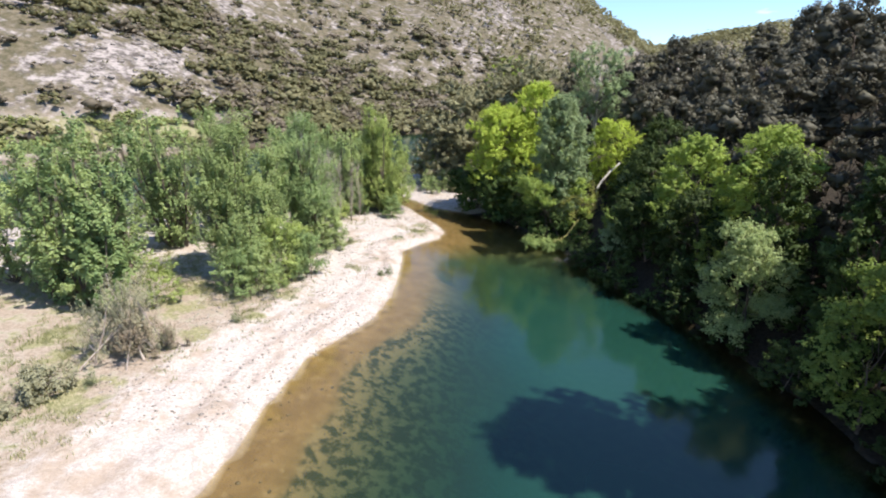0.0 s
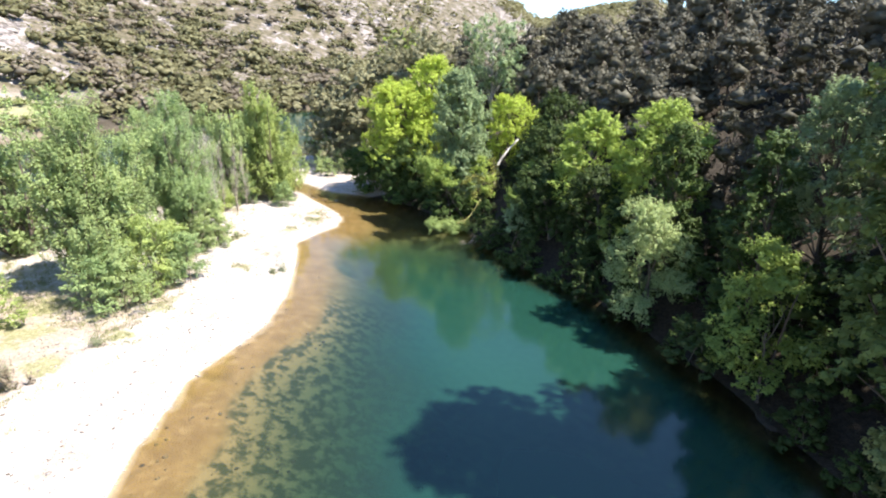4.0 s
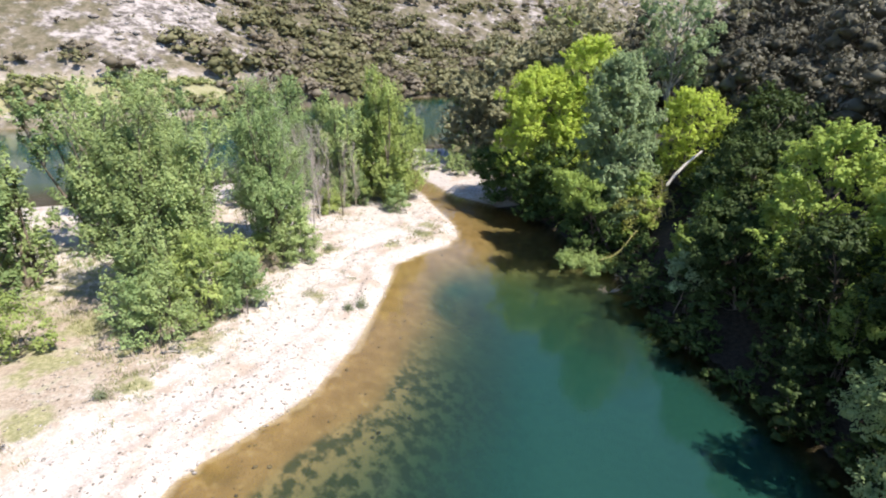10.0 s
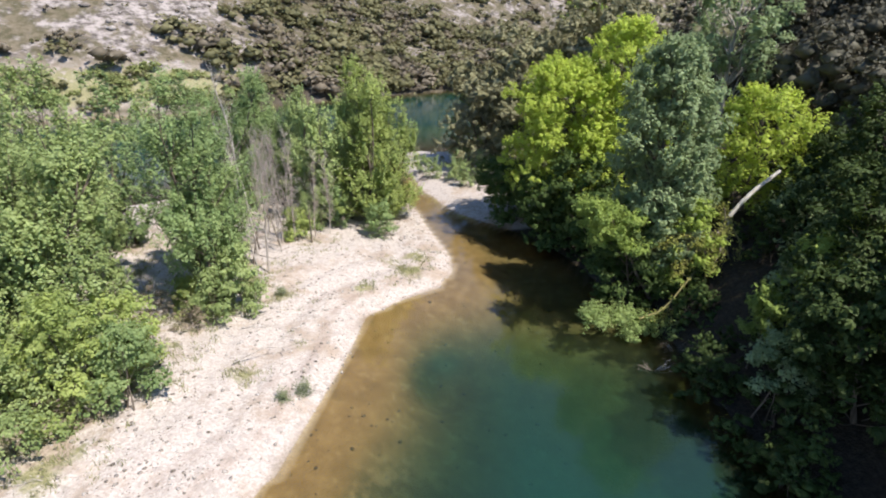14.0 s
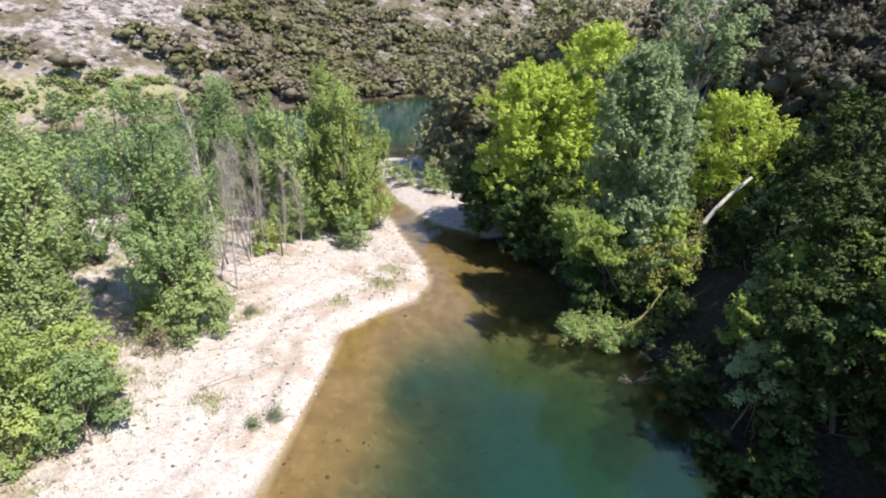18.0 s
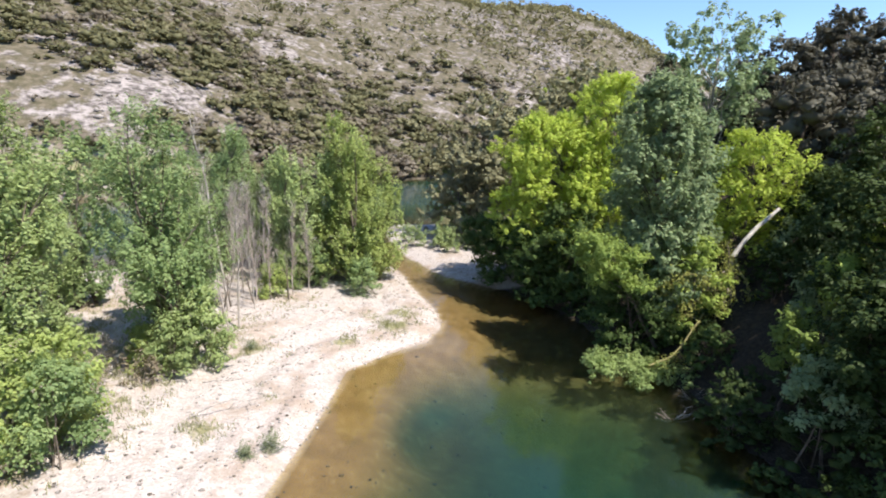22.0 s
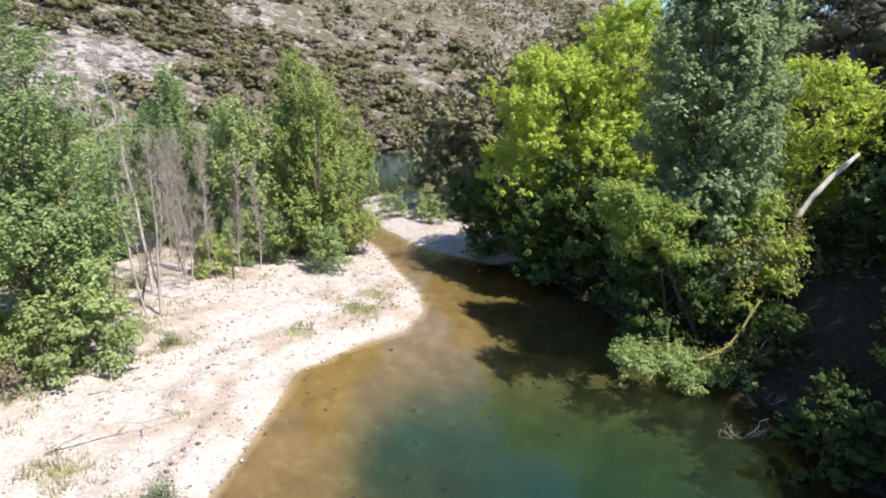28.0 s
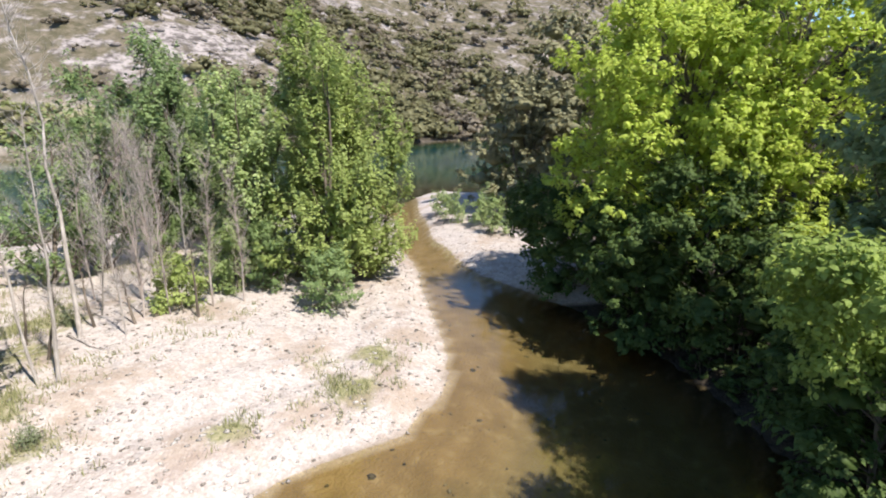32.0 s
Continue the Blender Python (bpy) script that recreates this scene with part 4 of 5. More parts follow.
tree("ash", "tree reaching over the river, leaves darkened for shade", 12.9, 25.2, 0, 2.0, LEAF_SHADE, low=0.1, shape=DOME, lobes=28, count=14000, size=0.125, lobe=0.3, seed=132, lean=(-0.9, 0), top=5.6)
tree("ash", "tree reaching over the river, leaves darkened for shade", 11.6, 28.8, 0, 1.9, LEAF_SHADE, low=0.1, shape=DOME, lobes=28, count=14000, size=0.125, lobe=0.3, seed=133, lean=(-0.8, 0), top=5.0)
tree("ash", "tree on the bank above the river, leaves darkened for shade", 12.6, 31.8, 0, 2.2, LEAF_SHADE, low=0.15, shape=DOME, lobes=30, count=15000, size=0.13, lobe=0.3, seed=121, top=7.0)
tree("ash", "tree on the bank above the river, leaves darkened for shade", 14.6, 35.2, 0, 2.6, LEAF_SHADE, low=0.15, shape=DOME, lobes=30, count=15000, size=0.13, lobe=0.3, seed=122, top=8.4)
tree("ash", "tree behind the broken trunk, leaves darkened for shade", 15.0, 38.6, 0, 2.2, LEAF_SHADE, low=0.1, shape=DOME, lobes=26, count=15000, size=0.13, lobe=0.32, seed=125, top=6.6)
tree("ash", "low tree beside the broken trunk, leaves darkened for shade", 13.6, 37.2, 0, 1.6, LEAF_SHADE, low=0.05, shape=DOME, lobes=20, count=4000, size=0.15, lobe=0.34, seed=126, top=4.2)
tree("ash", "tree behind the overhanging maple, leaves darkened for shade", 6.0, 50.8, 0, 2.2, LEAF_IN_SHADE, low=0.05, shape=DOME, lobes=26, count=6000, size=0.17, lobe=0.32, seed=127, lean=(-0.8, 0), top=4.6)
for k, (x, y, top, r) in enumerate([(18.1, 50.2, 13.2, 2.6), (16.2, 50.6, 12.2, 2.4), (21.0, 50.2, 14.6, 2.8), (12.2, 52.0, 12.4, 2.4)]):
    tree("holm_oak", "dark holm oak on the skyline of the wooded slope", x, y, 0, r, LEAF_OAK, low=0.12, shape=DOME, lobes=32, count=8000, size=0.17, lobe=0.3, seed=140 + k, group="holm oaks on the skyline", top=top, dense=True)
tree("tall_poplar", "tall airy poplar rising over the woods", 13.2, 46.4, 0, 3.3, LEAF_GREY, BARK_GREY, low=0.45, shape=FLAT, lobes=50, count=13500, size=0.16, lobe=0.22, seed=114, top=13.5, width=0.28)
tree("ash", "round bright green treetop up the valley", 10.0, 81.0, 0, 5.4, LEAF_FRESH, low=0.2, shape=DOME, lobes=40, count=8000, size=0.30, lobe=0.27, seed=115, top=14.4)
shrub("hazel", "bright green bush where the far reach begins", -1.8, 62.0, 5.0, 1.7, LEAF_MID, 3000, 0.2, 116)


# saplings whose brighter leaf colours stand for sunlit sprigs among the dark undergrowth
for k, (x, y, h, r) in enumerate([(11.4, 31.7, 3.2, 0.9), (12.7, 30.5, 3.4, 1.0), (10.0, 29.5, 3.0, 0.9), (13.5, 33.6, 3.3, 0.8), (10.3, 31.4, 2.7, 0.7), (13.6, 30.9, 3.5, 0.9), (12.2, 28.9, 3.3, 0.8), (12.6, 24.0, 3.6, 0.9)]):
    tree("bank_sapling", "bright-leaved sapling standing in for a sunlit sprig of the undergrowth", x, y, h, r, (LEAF_FRESH, LEAF_MID, LEAF_GREY)[k % 3], low=0.45, shape=DOME, lobes=9, count=2600, size=0.10, stems=2,
         lobe=0.36, seed=400 + k, group="saplings on the bank", limbs=3, category="shrub")

# ---- the holm oak woods up the slope ----
def oak_model(k):
    return tree("holm_oak", "dark grey-green holm oak in dense woods on the slope", 60 + 9 * k, -60, 5.4, 2.5, LEAF_OAK, low=0.12, shape=DOME, lobes=26, count=3000, size=0.20, lobe=0.30, inner=0.72,
                seed=130 + k, z=0, group="holm oaks on the slope", limbs=2, stems=1, spray=9, width=0.36, reach=0.5, dense=True, face=0.1, squash=0.9, cap=0.6)


rng = np.random.RandomState(5)
models = [oak_model(k) for k in range(4)]
spots, near = [(18.5, 49.0), (20.8, 49.6), (20.0, 53.0), (22.6, 54.0), (20.0, 57.5), (24.0, 51.0), (17.4, 52.6), (16.2, 44.0), (17.8, 41.2), (18.6, 45.6), (18.7, 29.8), (18.9, 33.6), (18.8, 37.2), (24.0, 38.0), (22.2, 34.4), (26.4, 36.4), (27.0, 41.0), (24.6, 32.6), (21.6, 44.6), (20.8, 41.2)], [(15.4, 24.8), (18.8, 20.5), (16.4, 11.5), (13.0, 46), (9.2, 49), (13, 40), (14.9, 17.4), (15.8, -2)]
tries = 0
while len(spots) < 130 and tries < 20000:
    tries += 1
    x, y = rng.uniform(2, 75), rng.uniform(-4, 135)
    d = float(line_dist(np.array([x]), np.array([y]), RIGHT_BANK)[0])
    if d < 3.2 or d > 46 or (d < 7 and y < 50 and x < 16) or x > 22 + 1.2 * max(y, 0):
        continue
    gap = 3.4 if d < 22 and y < 70 else 4.6
    rise = math.degrees(math.atan2(ground_z(x, y) + 5.9 - 10.6, math.hypot(x, y)))
    if rise > np.interp(math.degrees(math.atan2(x, y)), [15, 19, 22.5, 25, 29, 33, 34.5, 36], [3.0, 3.2, 3.6, 4.4, 5.4, 6.6, 9, 30]):
        continue
    if all((x - a) ** 2 + (y - b) ** 2 > gap * gap for a, b in spots) and all((x - a) ** 2 + (y - b) ** 2 > 6 for a, b in near):
        spots.append((x, y))
for i, (x, y) in enumerate(spots):
    s = rng.uniform(0.75, 1.05) if i > 19 else (1.0, 0.98, 1.0, 1.08, 1.0, 1.0, 1.0, 0.95, 1.0, 1.0, 1.05, 1.05, 0.95, 1.05, 1.0, 1.1, 1.05, 1.05, 1.0, 1.0)[i]
    m = pose(x, y, ground_z(x, y) - 0.2, 0, 0, rng.uniform(0, 360)) @ Matrix.Diagonal((s, s, s * rng.uniform(0.85, 1.15), 1))
    if i < 4:
        models[i].matrix_basis = m
    else:
        copy_thing(models[i % 4], m)

# undergrowth along the foot of the bank, its shade put into the leaf colour
under = [shrub("bank_shrub", "undergrowth bush, leaves darkened for the shade of the bank", 80, -80 + 6 * k, 3.0, 1.7, (LEAF_SHADE, LEAF_IN_SHADE, LEAF_SHADE)[k], 1900, 0.145, 180 + k, "undergrowth along the bank", z=0, dense=True)
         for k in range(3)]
j = 0
for y in np.arange(2, 46, 1.25):
    for off in ((-0.5, 0.4, 2.2, 4.6) if 21.5 < y < 31 else (0.2, 2.2, 4.6)):
        yy = y + rng.uniform(-0.6, 0.6)
        xb = float(np.interp(yy, [p[1] for p in RIGHT_BANK[:13]], [p[0] for p in RIGHT_BANK[:13]]))
        xx = xb + off + rng.uniform(-0.4, 0.5)
        if off < 1 and 31.5 < yy < 38.5:
            xx += 1.3
        s = rng.uniform(0.6, 1.05) * (0.75 if off < 1 else 1.0)
        if off > 1 and 31.5 < yy < 38.5 and xx < 13.5:
            s *= 0.5
        m = pose(xx, yy, ground_z(xx, yy) - 0.15, 0, 0, rng.uniform(0, 360)) @ Matrix.Diagonal((s, s, s, 1))
        if j < 3:
            under[j].matrix_basis = m
        else:
            copy_thing(under[rng.randint(3)], m)
        j += 1

# the olive-brown box thicket where the spit meets the bank
box = [shrub("box_bush", "dense olive-brown box bush beside the far reach", 90, -80 + 8 * k, 5.4, 2.6, LEAF_OLIVE, 7500, 0.17, 190 + k, "box thicket by the far reach", z=0, dense=True) for k in range(2)]
for i, (x, y, s) in enumerate([(1.0, 57.0, 1.25), (3.6, 55.5, 1.35), (-0.4, 60.0, 1.1), (2.6, 60.5, 1.4), (6.4, 60.0, 1.3), (5.0, 66.5, 1.2), (9.5, 64.5, 1.4), (8.6, 57.0, 1.2), (1.0, 64.5, 0.9), (8.5, 71.0, 1.3), (13.5, 70.0, 1.4)]):
    m = pose(x, y, ground_z(x, y) - 0.2, 0, 0, 50 * i) @ Matrix.Diagonal((s, s, s, 1))
    if i < 2:
        box[i].matrix_basis = m
    else:
        copy_thing(box[i % 2], m)

# ---- the broken trunk, the fallen limb in the water and drift twigs ----
log = root("broken_trunk", 11.0, 37.4, 1.2, "bleached broken tree trunk leaning among the leaves", "dead tree")
rngl = np.random.RandomState(77)
part("trunk", joined("trunk", [tube([(0, 0, 2.5), (0.4, 0.1, 3.1), (0.8, 0.2, 3.55), (1.2, 0.3, 3.9), (1.6, 0.4, 4.25)], [0.085, 0.08, 0.075, 0.068, 0.055], 8)]), BARK_PALE, log)
part("stump", joined("stump", [tube(bent(rngl, (-0.6, -0.6, -1.0), (0, 0, 2.5), 7, 0.12), [0.20, 0.17, 0.15, 0.14, 0.13, 0.12, 0.11], 8)]), BARK_MOSS, log)
for k in range(15):
    a = np.array([0, 0, 0.9 + 0.11 * k])
    tip = a + np.array([rngl.uniform(-1.9, 0.3), rngl.uniform(-1.9, 0.2), rngl.uniform(-2.6, 0.2)])
    part("branch", joined("branch", [tube(bent(rngl, a, tip, 7, 0.3), 0.05 * np.array([1, .85, .7, .6, .45, .3, .15]), 6)]), (BARK_MOSS, BARK, BARK_DRIFT)[k % 3], log)
mossy = root("mossy_tree", 8.2, 34.6, 0.3, "mossy creeper-hung stems leaning together beside the broken trunk", "tree")
STEMS = [[(-0.7, -0.2, 0.3), (0.1, 0.1, 0.55), (1.15, 0.9, 1.55), (2.0, 1.7, 2.5), (2.8, 2.4, 3.35)], [(2.7, 1.9, -0.2), (2.65, 1.95, 1.4), (2.5, 2.1, 2.8), (2.3, 2.2, 4.0)],
         [(2.5, 2.1, 2.9), (1.9, 1.7, 3.0), (1.3, 1.4, 2.5), (1.0, 1.3, 1.7)], [(2.0, 1.7, 2.5), (1.4, 1.3, 2.9), (0.7, 1.2, 3.1), (0.1, 1.1, 2.7)], [(2.75, 2.3, 3.2), (3.1, 2.0, 2.4), (3.2, 1.8, 1.4), (3.05, 1.7, 0.5)]]
tuft_c, tuft_n = [], []
for k, pts in enumerate(STEMS):
    stem_line = np.concatenate([bent(rngl, p, q, 4, 0.2)[:-1] for p, q in zip(pts, pts[1:])] + [np.array([pts[-1]])])
    thick = (0.038, 0.05, 0.035, 0.035, 0.025)[k]
    stem_part = part("stem", joined("stem", [tube(stem_line, thick * np.linspace(1, 0.45, len(stem_line)), 7)]), (BARK_MOSS, BARK, BARK_MOSS, BARK_MOSS, BARK_MOSS)[k], mossy)
    for q in range(2, len(stem_line), 2):
        end = stem_line[q] + np.array([rngl.normal(-0.2, 0.35), rngl.normal(-0.2, 0.3), rngl.uniform(-0.7, 0.3)])
        part("twig", joined("twig", [tube(bent(rngl, stem_line[q], end, 5, 0.3), 0.016 * np.array([1, .8, .6, .4, .2]), 5)]), BARK_MOSS, stem_part)
        hang = end + rngl.normal(0, 0.16, (70, 3))
        tuft_c.append(hang), tuft_n.append(rngl.normal(0, 0.5, (70, 3)) + np.array([0.3, -0.3, 0.6]))
    fuzz = stem_line[rngl.randint(0, len(stem_line), 220)] + rngl.normal(0, thick * 0.9 + 0.03, (220, 3))
    tuft_c.append(fuzz), tuft_n.append(rngl.normal(0, 0.6, (220, 3)) + np.array([0.3, -0.2, 0.5]))
part("creeper", leaves("creeper", rngl, np.concatenate(tuft_c), np.concatenate(tuft_n), 0.085), LEAF_CREEPER, mossy, "yellow-green creeper leaves")
limb = tree("fallen_limb", "leafy pale willow limb dipping into the river", 8.2, 34.6, 0.7, 1.15, LEAF_LIMB, low=0.1, shape=DOME, lobes=14, count=8500, size=0.085, lobe=0.34, seed=120, z=-0.05, lean=(-2.6, -0.1), limbs=5,
            category="branch")
for k, (x, y, big) in enumerate([(8.6, 33.5, 0.56), (7.6, 32.1, 0.56), (9.1, 34.1, 0.42)]):
    tw = root("drift_twigs", x, y, -0.12, "bare bleached drift branch sticking out of the water", "driftwood", "drift branches")
    for q in range(16):
        a = rngl.uniform(-0.6, 0.9) + (3.14 if q % 2 else 0)
        mid = np.array([math.cos(a) * 0.5, math.sin(a) * 0.32, rngl.uniform(0.15, 0.40)])
        end = mid * 1.9 + np.array([rngl.normal(0, 0.2), rngl.normal(0, 0.2), rngl.uniform(-0.2, 0.2)])
        run = bent(rngl, (0, 0, 0), end * big, 6, 0.4)
        twig = part("twig", joined("twig", [tube(run, 0.020 * big * np.array([1, .85, .7, .5, .35, .2]), 5)]), BARK_DRIFT if q % 3 else BARK_PALE, tw)
        for f in (2, 3, 4):
            tip = run[f] + rngl.normal(0, 0.16, 3) * big + np.array([0, 0, 0.05])
            part("side_twig", joined("side_twig", [tube(bent(rngl, run[f], tip, 3, 0.3), 0.009 * big * np.array([1, .7, .3]), 4)]), BARK_DRIFT, twig)


# ---- scrub and rocks on the far hill ----
def bushes(name, label, spots, leaf, per, size, seed, category="scrub", lobes=7, mounds=True):
    """Countless low bushes as one thing: each a mound of leafy tufts."""
    r = np.random.RandomState(seed)
    P, S = np.array([p[:3] for p in spots]), np.array([p[3] for p in spots])
    n = len(P)
    q = per // lobes
    way = r.normal(0, 1, (n, lobes, 3))
    way[..., 2] = np.abs(way[..., 2]) * 0.8
    way /= np.linalg.norm(way, axis=2, keepdims=True)
    big = r.uniform(0.26, 0.52, (n, lobes, 1))
    mid = way * r.uniform(0.40, 0.95, (n, lobes, 1)) * np.array([1, 1, 0.62])
    d = r.normal(0, 1, (n, lobes, q, 3))
    d /= np.linalg.norm(d, axis=3, keepdims=True)
    d[..., 2] = np.where(r.uniform(0, 1, d[..., 2].shape) < 0.75, np.abs(d[..., 2]), d[..., 2])
    C = P[:, None, None] + (mid[:, :, None] + d * big[:, :, None] * r.uniform(0.7, 1.2, (n, lobes, q, 1))) * S[:, None, None, None]
    N = 0.6 * d + way[:, :, None] * 0.4 + r.normal(0, 0.25, d.shape) + np.array([0, 0, 0.5])
    per = q * lobes
    tint = (0.85 * r.uniform(0, 1, (n, 1)) + 0.15 * r.uniform(0, 1, (n, lobes))).repeat(q, 1)
    me = leaves(name, r, C.reshape(-1, 3), N.reshape(-1, 3), np.repeat(size * S, per), 0.8, shoot=tint.ravel())
    ob = new(name, me)
    me.materials.append(leaf)
    if not mounds:
        return tagged(ob, label, category, kind="stuff")
    centre = (P[:, None] + mid * S[:, None, None]).reshape(-1, 3)
    tagged(part("mounds", lumps("mounds", r, centre, (big[..., 0] * S[:, None] * 0.74).ravel(), 0.8, tint[:, ::q].ravel() * 0.4), leaf, ob), kind="stuff")
    return tagged(ob, label, category, kind="stuff")


r2 = np.random.RandomState(21)
hx, hy = r2.uniform(-230, 330, 150000), r2.uniform(30, 640, 150000)
hf = -line_dist(hx, hy, FAR_SHORE)
hz, hm = land(hx, hy)
dist, haz = np.hypot(hx, hy - 20), np.degrees(np.arctan2(hx - 2, hy - 15))
clump = wave(hx, hy, 0.055, 31) + 0.5 * wave(hx, hy, 0.16, 32)
foot = np.interp(haz, [-60, -34, -26, 0, 20], [7, 8, 24, 30, 30])
dens = np.where(hf < foot, 1.7, 0.45 + 1.3 * step(clump, -0.2, 0.6)) * (1 - 0.35 * hm["outcrop"])
dens = np.where((hf < foot) & (hm["outcrop"] < 0.5), 1.7, dens)
dens = np.where(haz > 20, 2.2, dens) * np.clip(170 / dist, 0.25, 1.2) ** 1.3
ok = (hf > 0.6) & (r2.uniform(0, 1, 150000) < dens * 0.24) & (haz < 40)
ok &= ~((hx > -72) & (hx < -41) & (hf < 9) & (r2.uniform(0, 1, 150000) < 0.8))
sz = np.where(hf < foot, 0.9 + 3.6 * r2.uniform(0, 1, 150000) ** 1.6, 0.8 + 3.2 * r2.uniform(0, 1, 150000) ** 1.7) * np.clip(dist / 190, 1, 2)
kind = wave(hx, hy, 0.3, 35) + r2.normal(0, 0.6, 150000)
for name, label, leaf, lo, hi, per in (("hillside_scrub", "dark olive evergreen scrub scattered over the limestone hillside", LEAF_SCRUB, -9, 0.25, 63),
                                       ("hillside_heath", "grey-brown heath and broom bushes among the hillside scrub", LEAF_HEATH, 0.25, 0.95, 56),
                                       ("hillside_broom", "yellow-green broom bushes dotted over the hillside", LEAF_TUFT, 0.95, 9, 49)):
    sel = np.flatnonzero(ok & (kind >= lo) & (kind < hi) & (dist < 190))
    bushes(name, label, [(hx[i], hy[i], hz[i], sz[i]) for i in sel], leaf, per, 0.21, 22 + per)
sel = np.flatnonzero(ok & (dist >= 190))
bushes("distant_scrub", "distant dark scrub dotted over the upper hillside", [(hx[i], hy[i], hz[i], sz[i]) for i in sel], LEAF_SCRUB, 10, 0.42, 23, lobes=2, mounds=False)


ux, uy = r2.uniform(-150, 60, 16000), r2.uniform(60, 300, 16000)
uf = -line_dist(ux, uy, FAR_SHORE)
uz, _ = land(ux, uy)
tufts = [(ux[i], uy[i], uz[i], r2.uniform(0.35, 1.0)) for i in np.flatnonzero((uf > 8) & (np.hypot(ux, uy - 20) < 230) & (wave(ux, uy, 0.12, 33) + 0.6 * wave(ux, uy, 0.4, 34) > 0.1))][:2200]
bushes("hillside_tufts", "dry yellow-olive tufts of grass and heath on the hillside", tufts, LEAF_TUFT, 16, 0.4, 25, "grass", lobes=2, mounds=False)
gx, gy = r2.uniform(-72, -41, 900), r2.uniform(66, 104, 900)
gf = -line_dist(gx, gy, FAR_SHORE)
gz, _ = land(gx, gy)
green = [(gx[i], gy[i], gz[i], r2.uniform(0.6, 1.7)) for i in np.flatnonzero((gf > 1.6) & (gf < 8))][:110]
bushes("far_bank_shrubs", "yellow-green shrubs in a strip along the far bank", green, LEAF_BANK, 126, 0.2, 24, "shrubs")


def stones(name, label, P, S, material, seed, flat=0.6, category="stones", smooth=True):
    """Many loose stones as one thing: dented eight-cornered lumps."""
    r = np.random.RandomState(seed)
    base, F = LUMP_V, LUMP_F
    n = len(P)
    a = r.uniform(0, 6.283, n)
    V = base[None] * r.uniform(0.75, 1.25, (n, 8, 3)) * S[:, None, None] * np.array([1, 0.8, flat])
    X = V[..., 0] * np.cos(a)[:, None] - V[..., 1] * np.sin(a)[:, None]
    Y = V[..., 0] * np.sin(a)[:, None] + V[..., 1] * np.cos(a)[:, None]
    W = np.stack([X, Y, V[..., 2]], 2) + P[:, None]
    ob = new(name, mesh_of(name, W.reshape(-1, 3), (F[None] + 8 * np.arange(n)[:, None, None]).reshape(-1, 3), smooth))
    ob.data.materials.append(material)
    return tagged(ob, label, category, kind="stuff")


rx, ry = r2.uniform(-190, 40, 24000), r2.uniform(40, 330, 24000)
rf = -line_dist(rx, ry, FAR_SHORE)
rz, rm = land(rx, ry)
good = (rf > 0.3) & (rm["outcrop"] + 0.25 * wave(rx, ry, 0.11, 41) > 0.30)
stones("hillside_rocks", "pale limestone rocks cropping out of the hillside", np.stack([rx, ry, rz], 1)[good], (r2.uniform(0.3, 1.0, 24000) ** 3 * 1.0)[good], BOULDER, 42, 0.7, "rocks", False)
gx, gy = r2.uniform(-12, 3, 26000), r2.uniform(14, 58, 26000)
gz, gm = land(gx, gy)
good = (gm["bed"] < 0.5) & (gm["wood"] < 0.1) & (r2.uniform(0, 1, 26000) < gm["gravel"] * 0.45)
stones("gravel", "loose whitish river pebbles strewn over the bar", np.stack([gx, gy, gz], 1)[good], (0.022 + 0.062 * r2.uniform(0, 1, 26000) ** 5)[good], PEBBLE, 43, 0.55)
bx, by = r2.uniform(-7, 6, 5000), r2.uniform(8, 50, 5000)
bz, bm = land(bx, by)
good = (bm["bed"] > 0.5) & (r2.uniform(0, 1, 5000) < np.where(by < 22, 0.35, 0.3))
stones("river_bed_stones", "algae-brown stones lying on the river bed", np.stack([bx, by, bz], 1)[good], (0.03 + 0.075 * r2.uniform(0, 1, 5000) ** 3)[good], BEDSTONE, 44, 0.4, smooth=False)

sx, sy = r2.uniform(-12, 1, 14000), r2.uniform(14, 57, 14000)
sz2, sm = land(sx, sy)
good = (sm["bed"] < 0.5) & (sm["wood"] < 0.1) & (wave(sx, sy, 0.7, 45) + 0.5 * wave(sx, sy, 2.1, 46) + 1.2 * sm["strand"] + r2.normal(0, 0.4, 14000) > 0.1)
stones("scattered_stones", "darker brown and grey stones scattered over the pale gravel", np.stack([sx, sy, sz2 + 0.01], 1)[good], (0.018 + 0.052 * r2.uniform(0, 1, 14000) ** 4)[good], SCATTER, 47, 0.5, smooth=False)

# ---- grass on the bar ----
tx, ty = r2.uniform(-22, 0.5, 22000), r2.uniform(12, 46, 22000)
tz, tm = land(tx, ty)
good = (tm["bed"] < 0.5) & (r2.uniform(0, 1, 22000) < tm["grass"] * 0.9) & (wave(tx, ty, 0.8, 51) > -0.2)
T = np.stack([tx, ty, tz], 1)[good]
n = len(T) * 12
B = np.repeat(T, 12, 0) + r2.normal(0, 0.09, (n, 3)) * np.array([1, 1, 0])
tip = B + r2.normal(0, 0.05, (n, 3)) * np.array([1, 1, 0]) + np.array([0, 0, 1]) * r2.uniform(0.06, 0.22, (n, 1))
side = r2.normal(0, 1, (n, 3)) * np.array([1, 1, 0])
side = side / np.linalg.norm(side, axis=1, keepdims=True) * 0.011
g = new("grass", mesh_of("grass", np.stack([B - side, B + side, tip], 1).reshape(-1, 3), np.arange(3 * n).reshape(-1, 3)))
g.data.attributes.new("shoot", "FLOAT", "POINT").data.foreach_set("value", np.repeat(r2.uniform(0, 1, n), 3).astype(np.float32))
g.data.materials.append(GRASS)
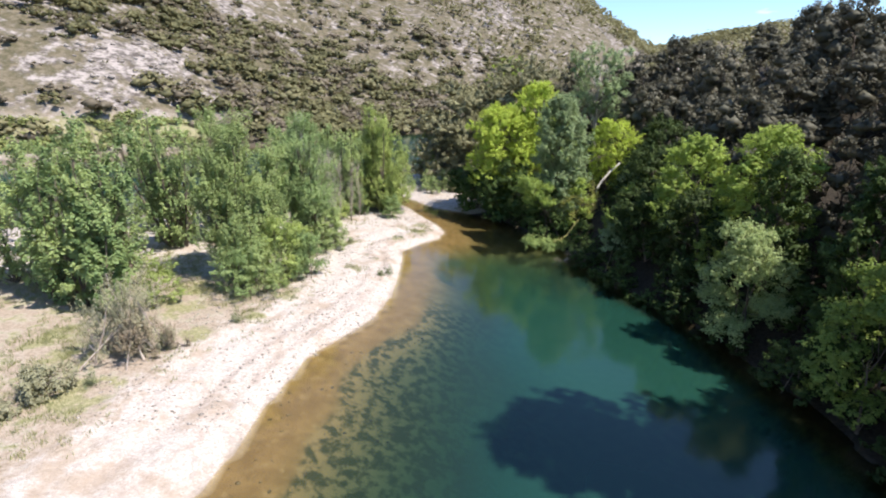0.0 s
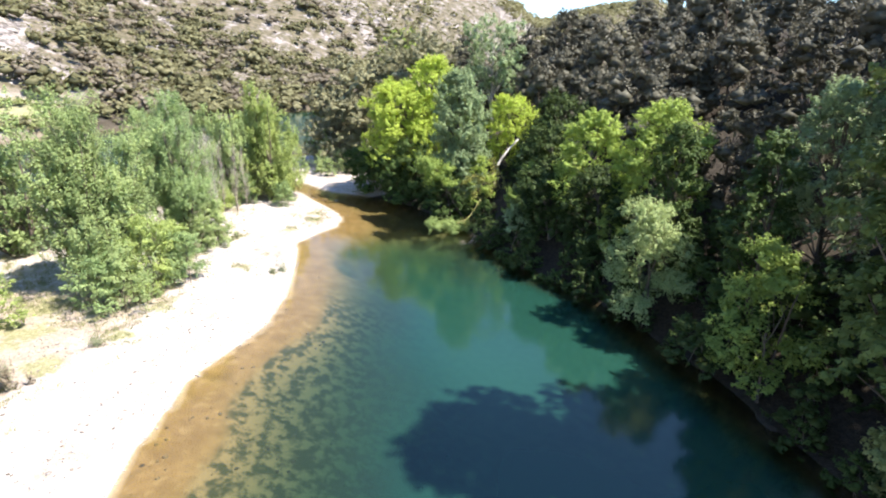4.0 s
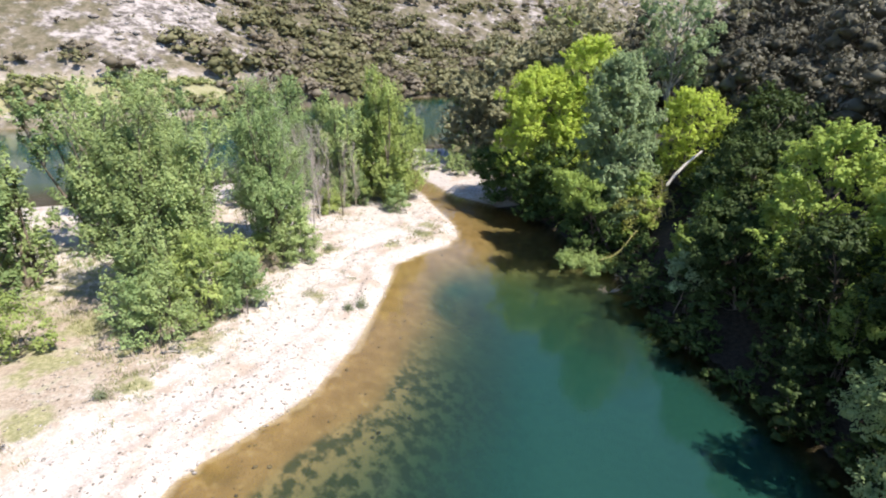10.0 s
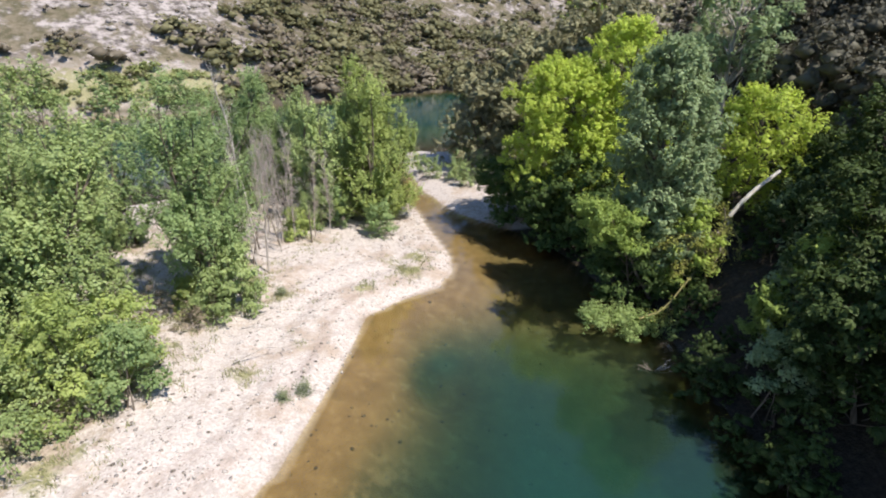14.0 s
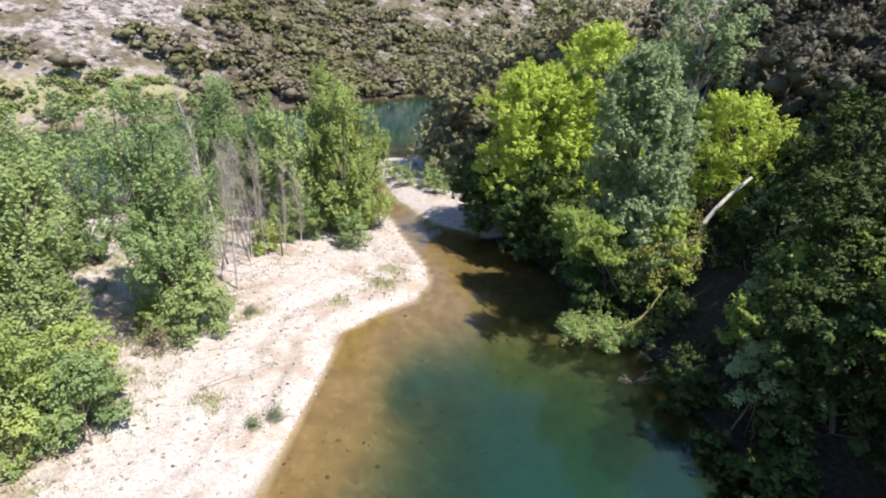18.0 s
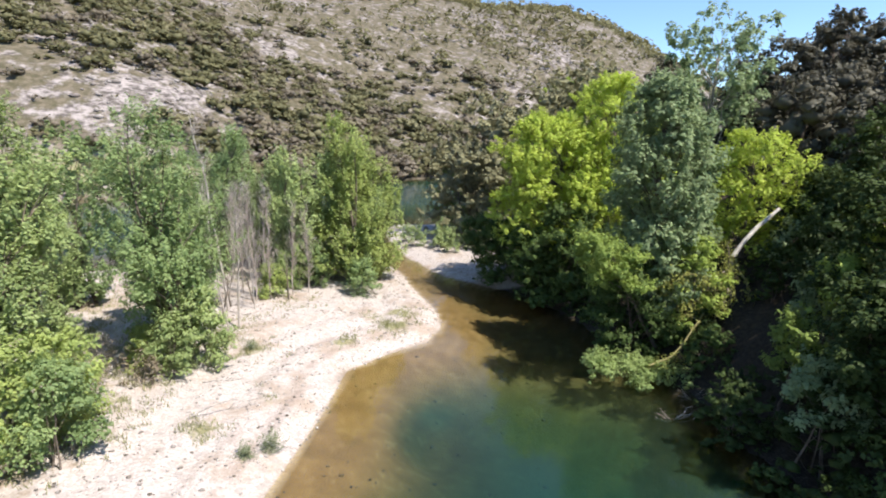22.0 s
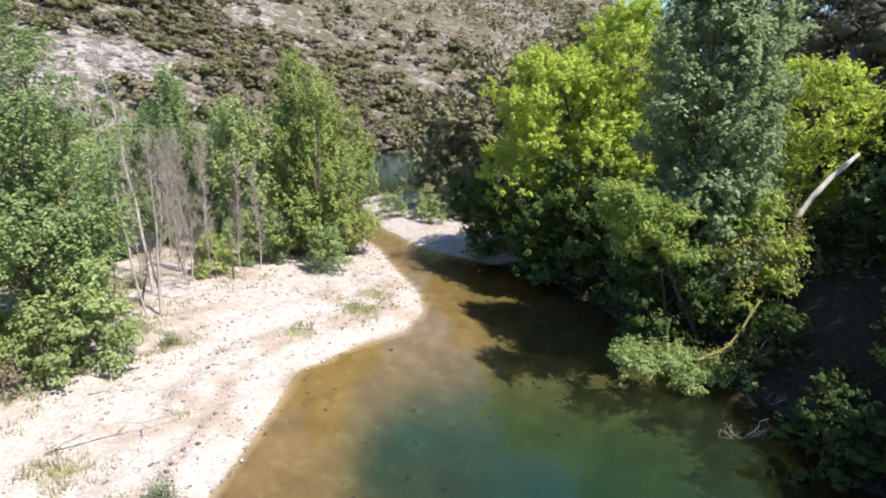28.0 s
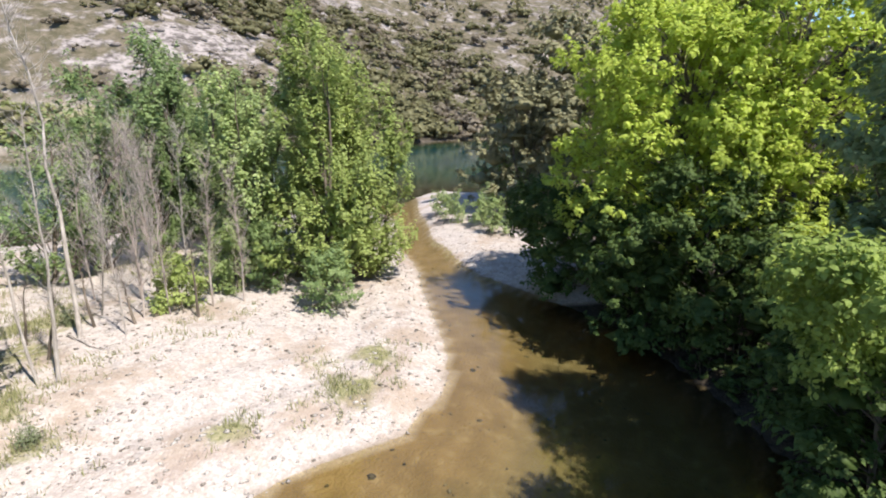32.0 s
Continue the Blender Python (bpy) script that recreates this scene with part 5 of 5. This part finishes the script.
tagged(g, "sparse yellowish green grass on the gravel bar", "grass", kind="stuff")


# ---- cobbles, driftwood and small plants on the bar ----
def cobble(x, y, size, turn):
    """A rounded river cobble, half sunk in the gravel."""
    r = np.random.RandomState(int(turn))
    bm = bmesh.new()
    bmesh.ops.create_icosphere(bm, subdivisions=2, radius=1.0)
    bump = r.uniform(0.82, 1.15, 3)
    for v in bm.verts:
        k = 1 + 0.10 * math.sin(3.1 * v.co.x + turn) + 0.08 * math.sin(4.3 * v.co.y + 2 * turn)
        v.co = Vector((v.co.x * k * bump[0], v.co.y * k * 0.8 * bump[1], v.co.z * k * 0.52 * bump[2]))
    for f in bm.faces:
        f.smooth = True
    me = bpy.data.meshes.new("cobble")
    bm.to_mesh(me)
    bm.free()
    me.materials.append(COBBLE)
    ob = new("cobble", me)
    ob.matrix_basis = pose(x, y, ground_z(x, y) + 0.18 * size, 0, 0, turn) @ Matrix.Diagonal((size, size, size, 1))
    return tagged(ob, "grey rounded limestone cobble lying on the gravel", "stone", "cobbles on the bar")


COBBLE = stone_material("grey_cobble", (0.17, 0.16, 0.14), (0.42, 0.385, 0.345))
r3 = np.random.RandomState(61)
first = [cobble(-6.2, 21.6, 0.12, 10), cobble(-6.6, 21.1, 0.09, 77), cobble(-5.8, 21.9, 0.1, 140)]
placed = 0
while placed < 230:
    x, y = r3.uniform(-9.5, -0.6), r3.uniform(17.5, 44)
    if placed % 3 == 0:
        x, y = -6.0 + r3.normal(0, 1.0), 21.8 + r3.normal(0, 1.1)
    z, mk = land(np.array([x]), np.array([y]))
    if mk["bed"][0] > 0.5 or z[0] < 0.12:
        continue
    k = 0.022 + 0.05 * r3.uniform(0, 1) ** 2
    q = copy_thing(first[placed % 3], pose(x, y, z[0] + 0.15 * k, 0, 0, r3.uniform(0, 360)))
    q.scale = (k, k * r3.uniform(0.8, 1.2), k * r3.uniform(0.7, 1.1))
    placed += 1

for k, (x, y, dx, dy) in enumerate([(-5.7, 29.6, 1.6, 1.5), (-6.6, 31.8, 1.1, 0.4), (-9.4, 38.0, 2.0, -0.5), (-10.5, 36.6, 1.5, 0.6), (-9.0, 24.2, 1.4, 0.3), (-8.8, 37.2, -1.7, 0.9)]):
    st = root("driftwood_stick", x, y, ground_z(x, y) + 0.03, "thin bleached driftwood stick lying on the gravel", "driftwood", "sticks on the bar")
    z2 = ground_z(x + dx, y + dy) - ground_z(x, y)
    line = bent(r3, (0, 0, 0.02), (dx, dy, z2 + 0.02), 8, 0.45)
    line[:, 2] = np.maximum(line[:, 2], 0.01)
    part("stick", joined("stick", [tube(line, 0.022 * np.linspace(1, 0.35, 8), 6)]), BARK_GREY, st)
    for q in (2, 4, 5):
        end = line[q] + np.array([r3.normal(0, 0.25), r3.normal(0, 0.25), 0.08])
        part("side_twig", joined("side_twig", [tube(bent(r3, line[q], end, 4, 0.3), 0.014 * np.linspace(1, 0.4, 4), 4)]), BARK_GREY, st)

for k, (x, y, h) in enumerate([(-3.15, 29.0, 0.45), (-3.6, 28.5, 0.25), (-6.3, 34.5, 0.35), (-9.2, 21.6, 0.35), (-12.2, 16.2, 0.5), (-7.4, 32.6, 0.4), (-8.3, 33.6, 0.55), (-10.0, 38.6, 0.4)]):
    shrub("small_plant", "small grey-green weed growing out of the gravel", x, y, h, h * 0.42, LEAF_WEED, 420, 0.04, 300 + k, "weeds on the bar")
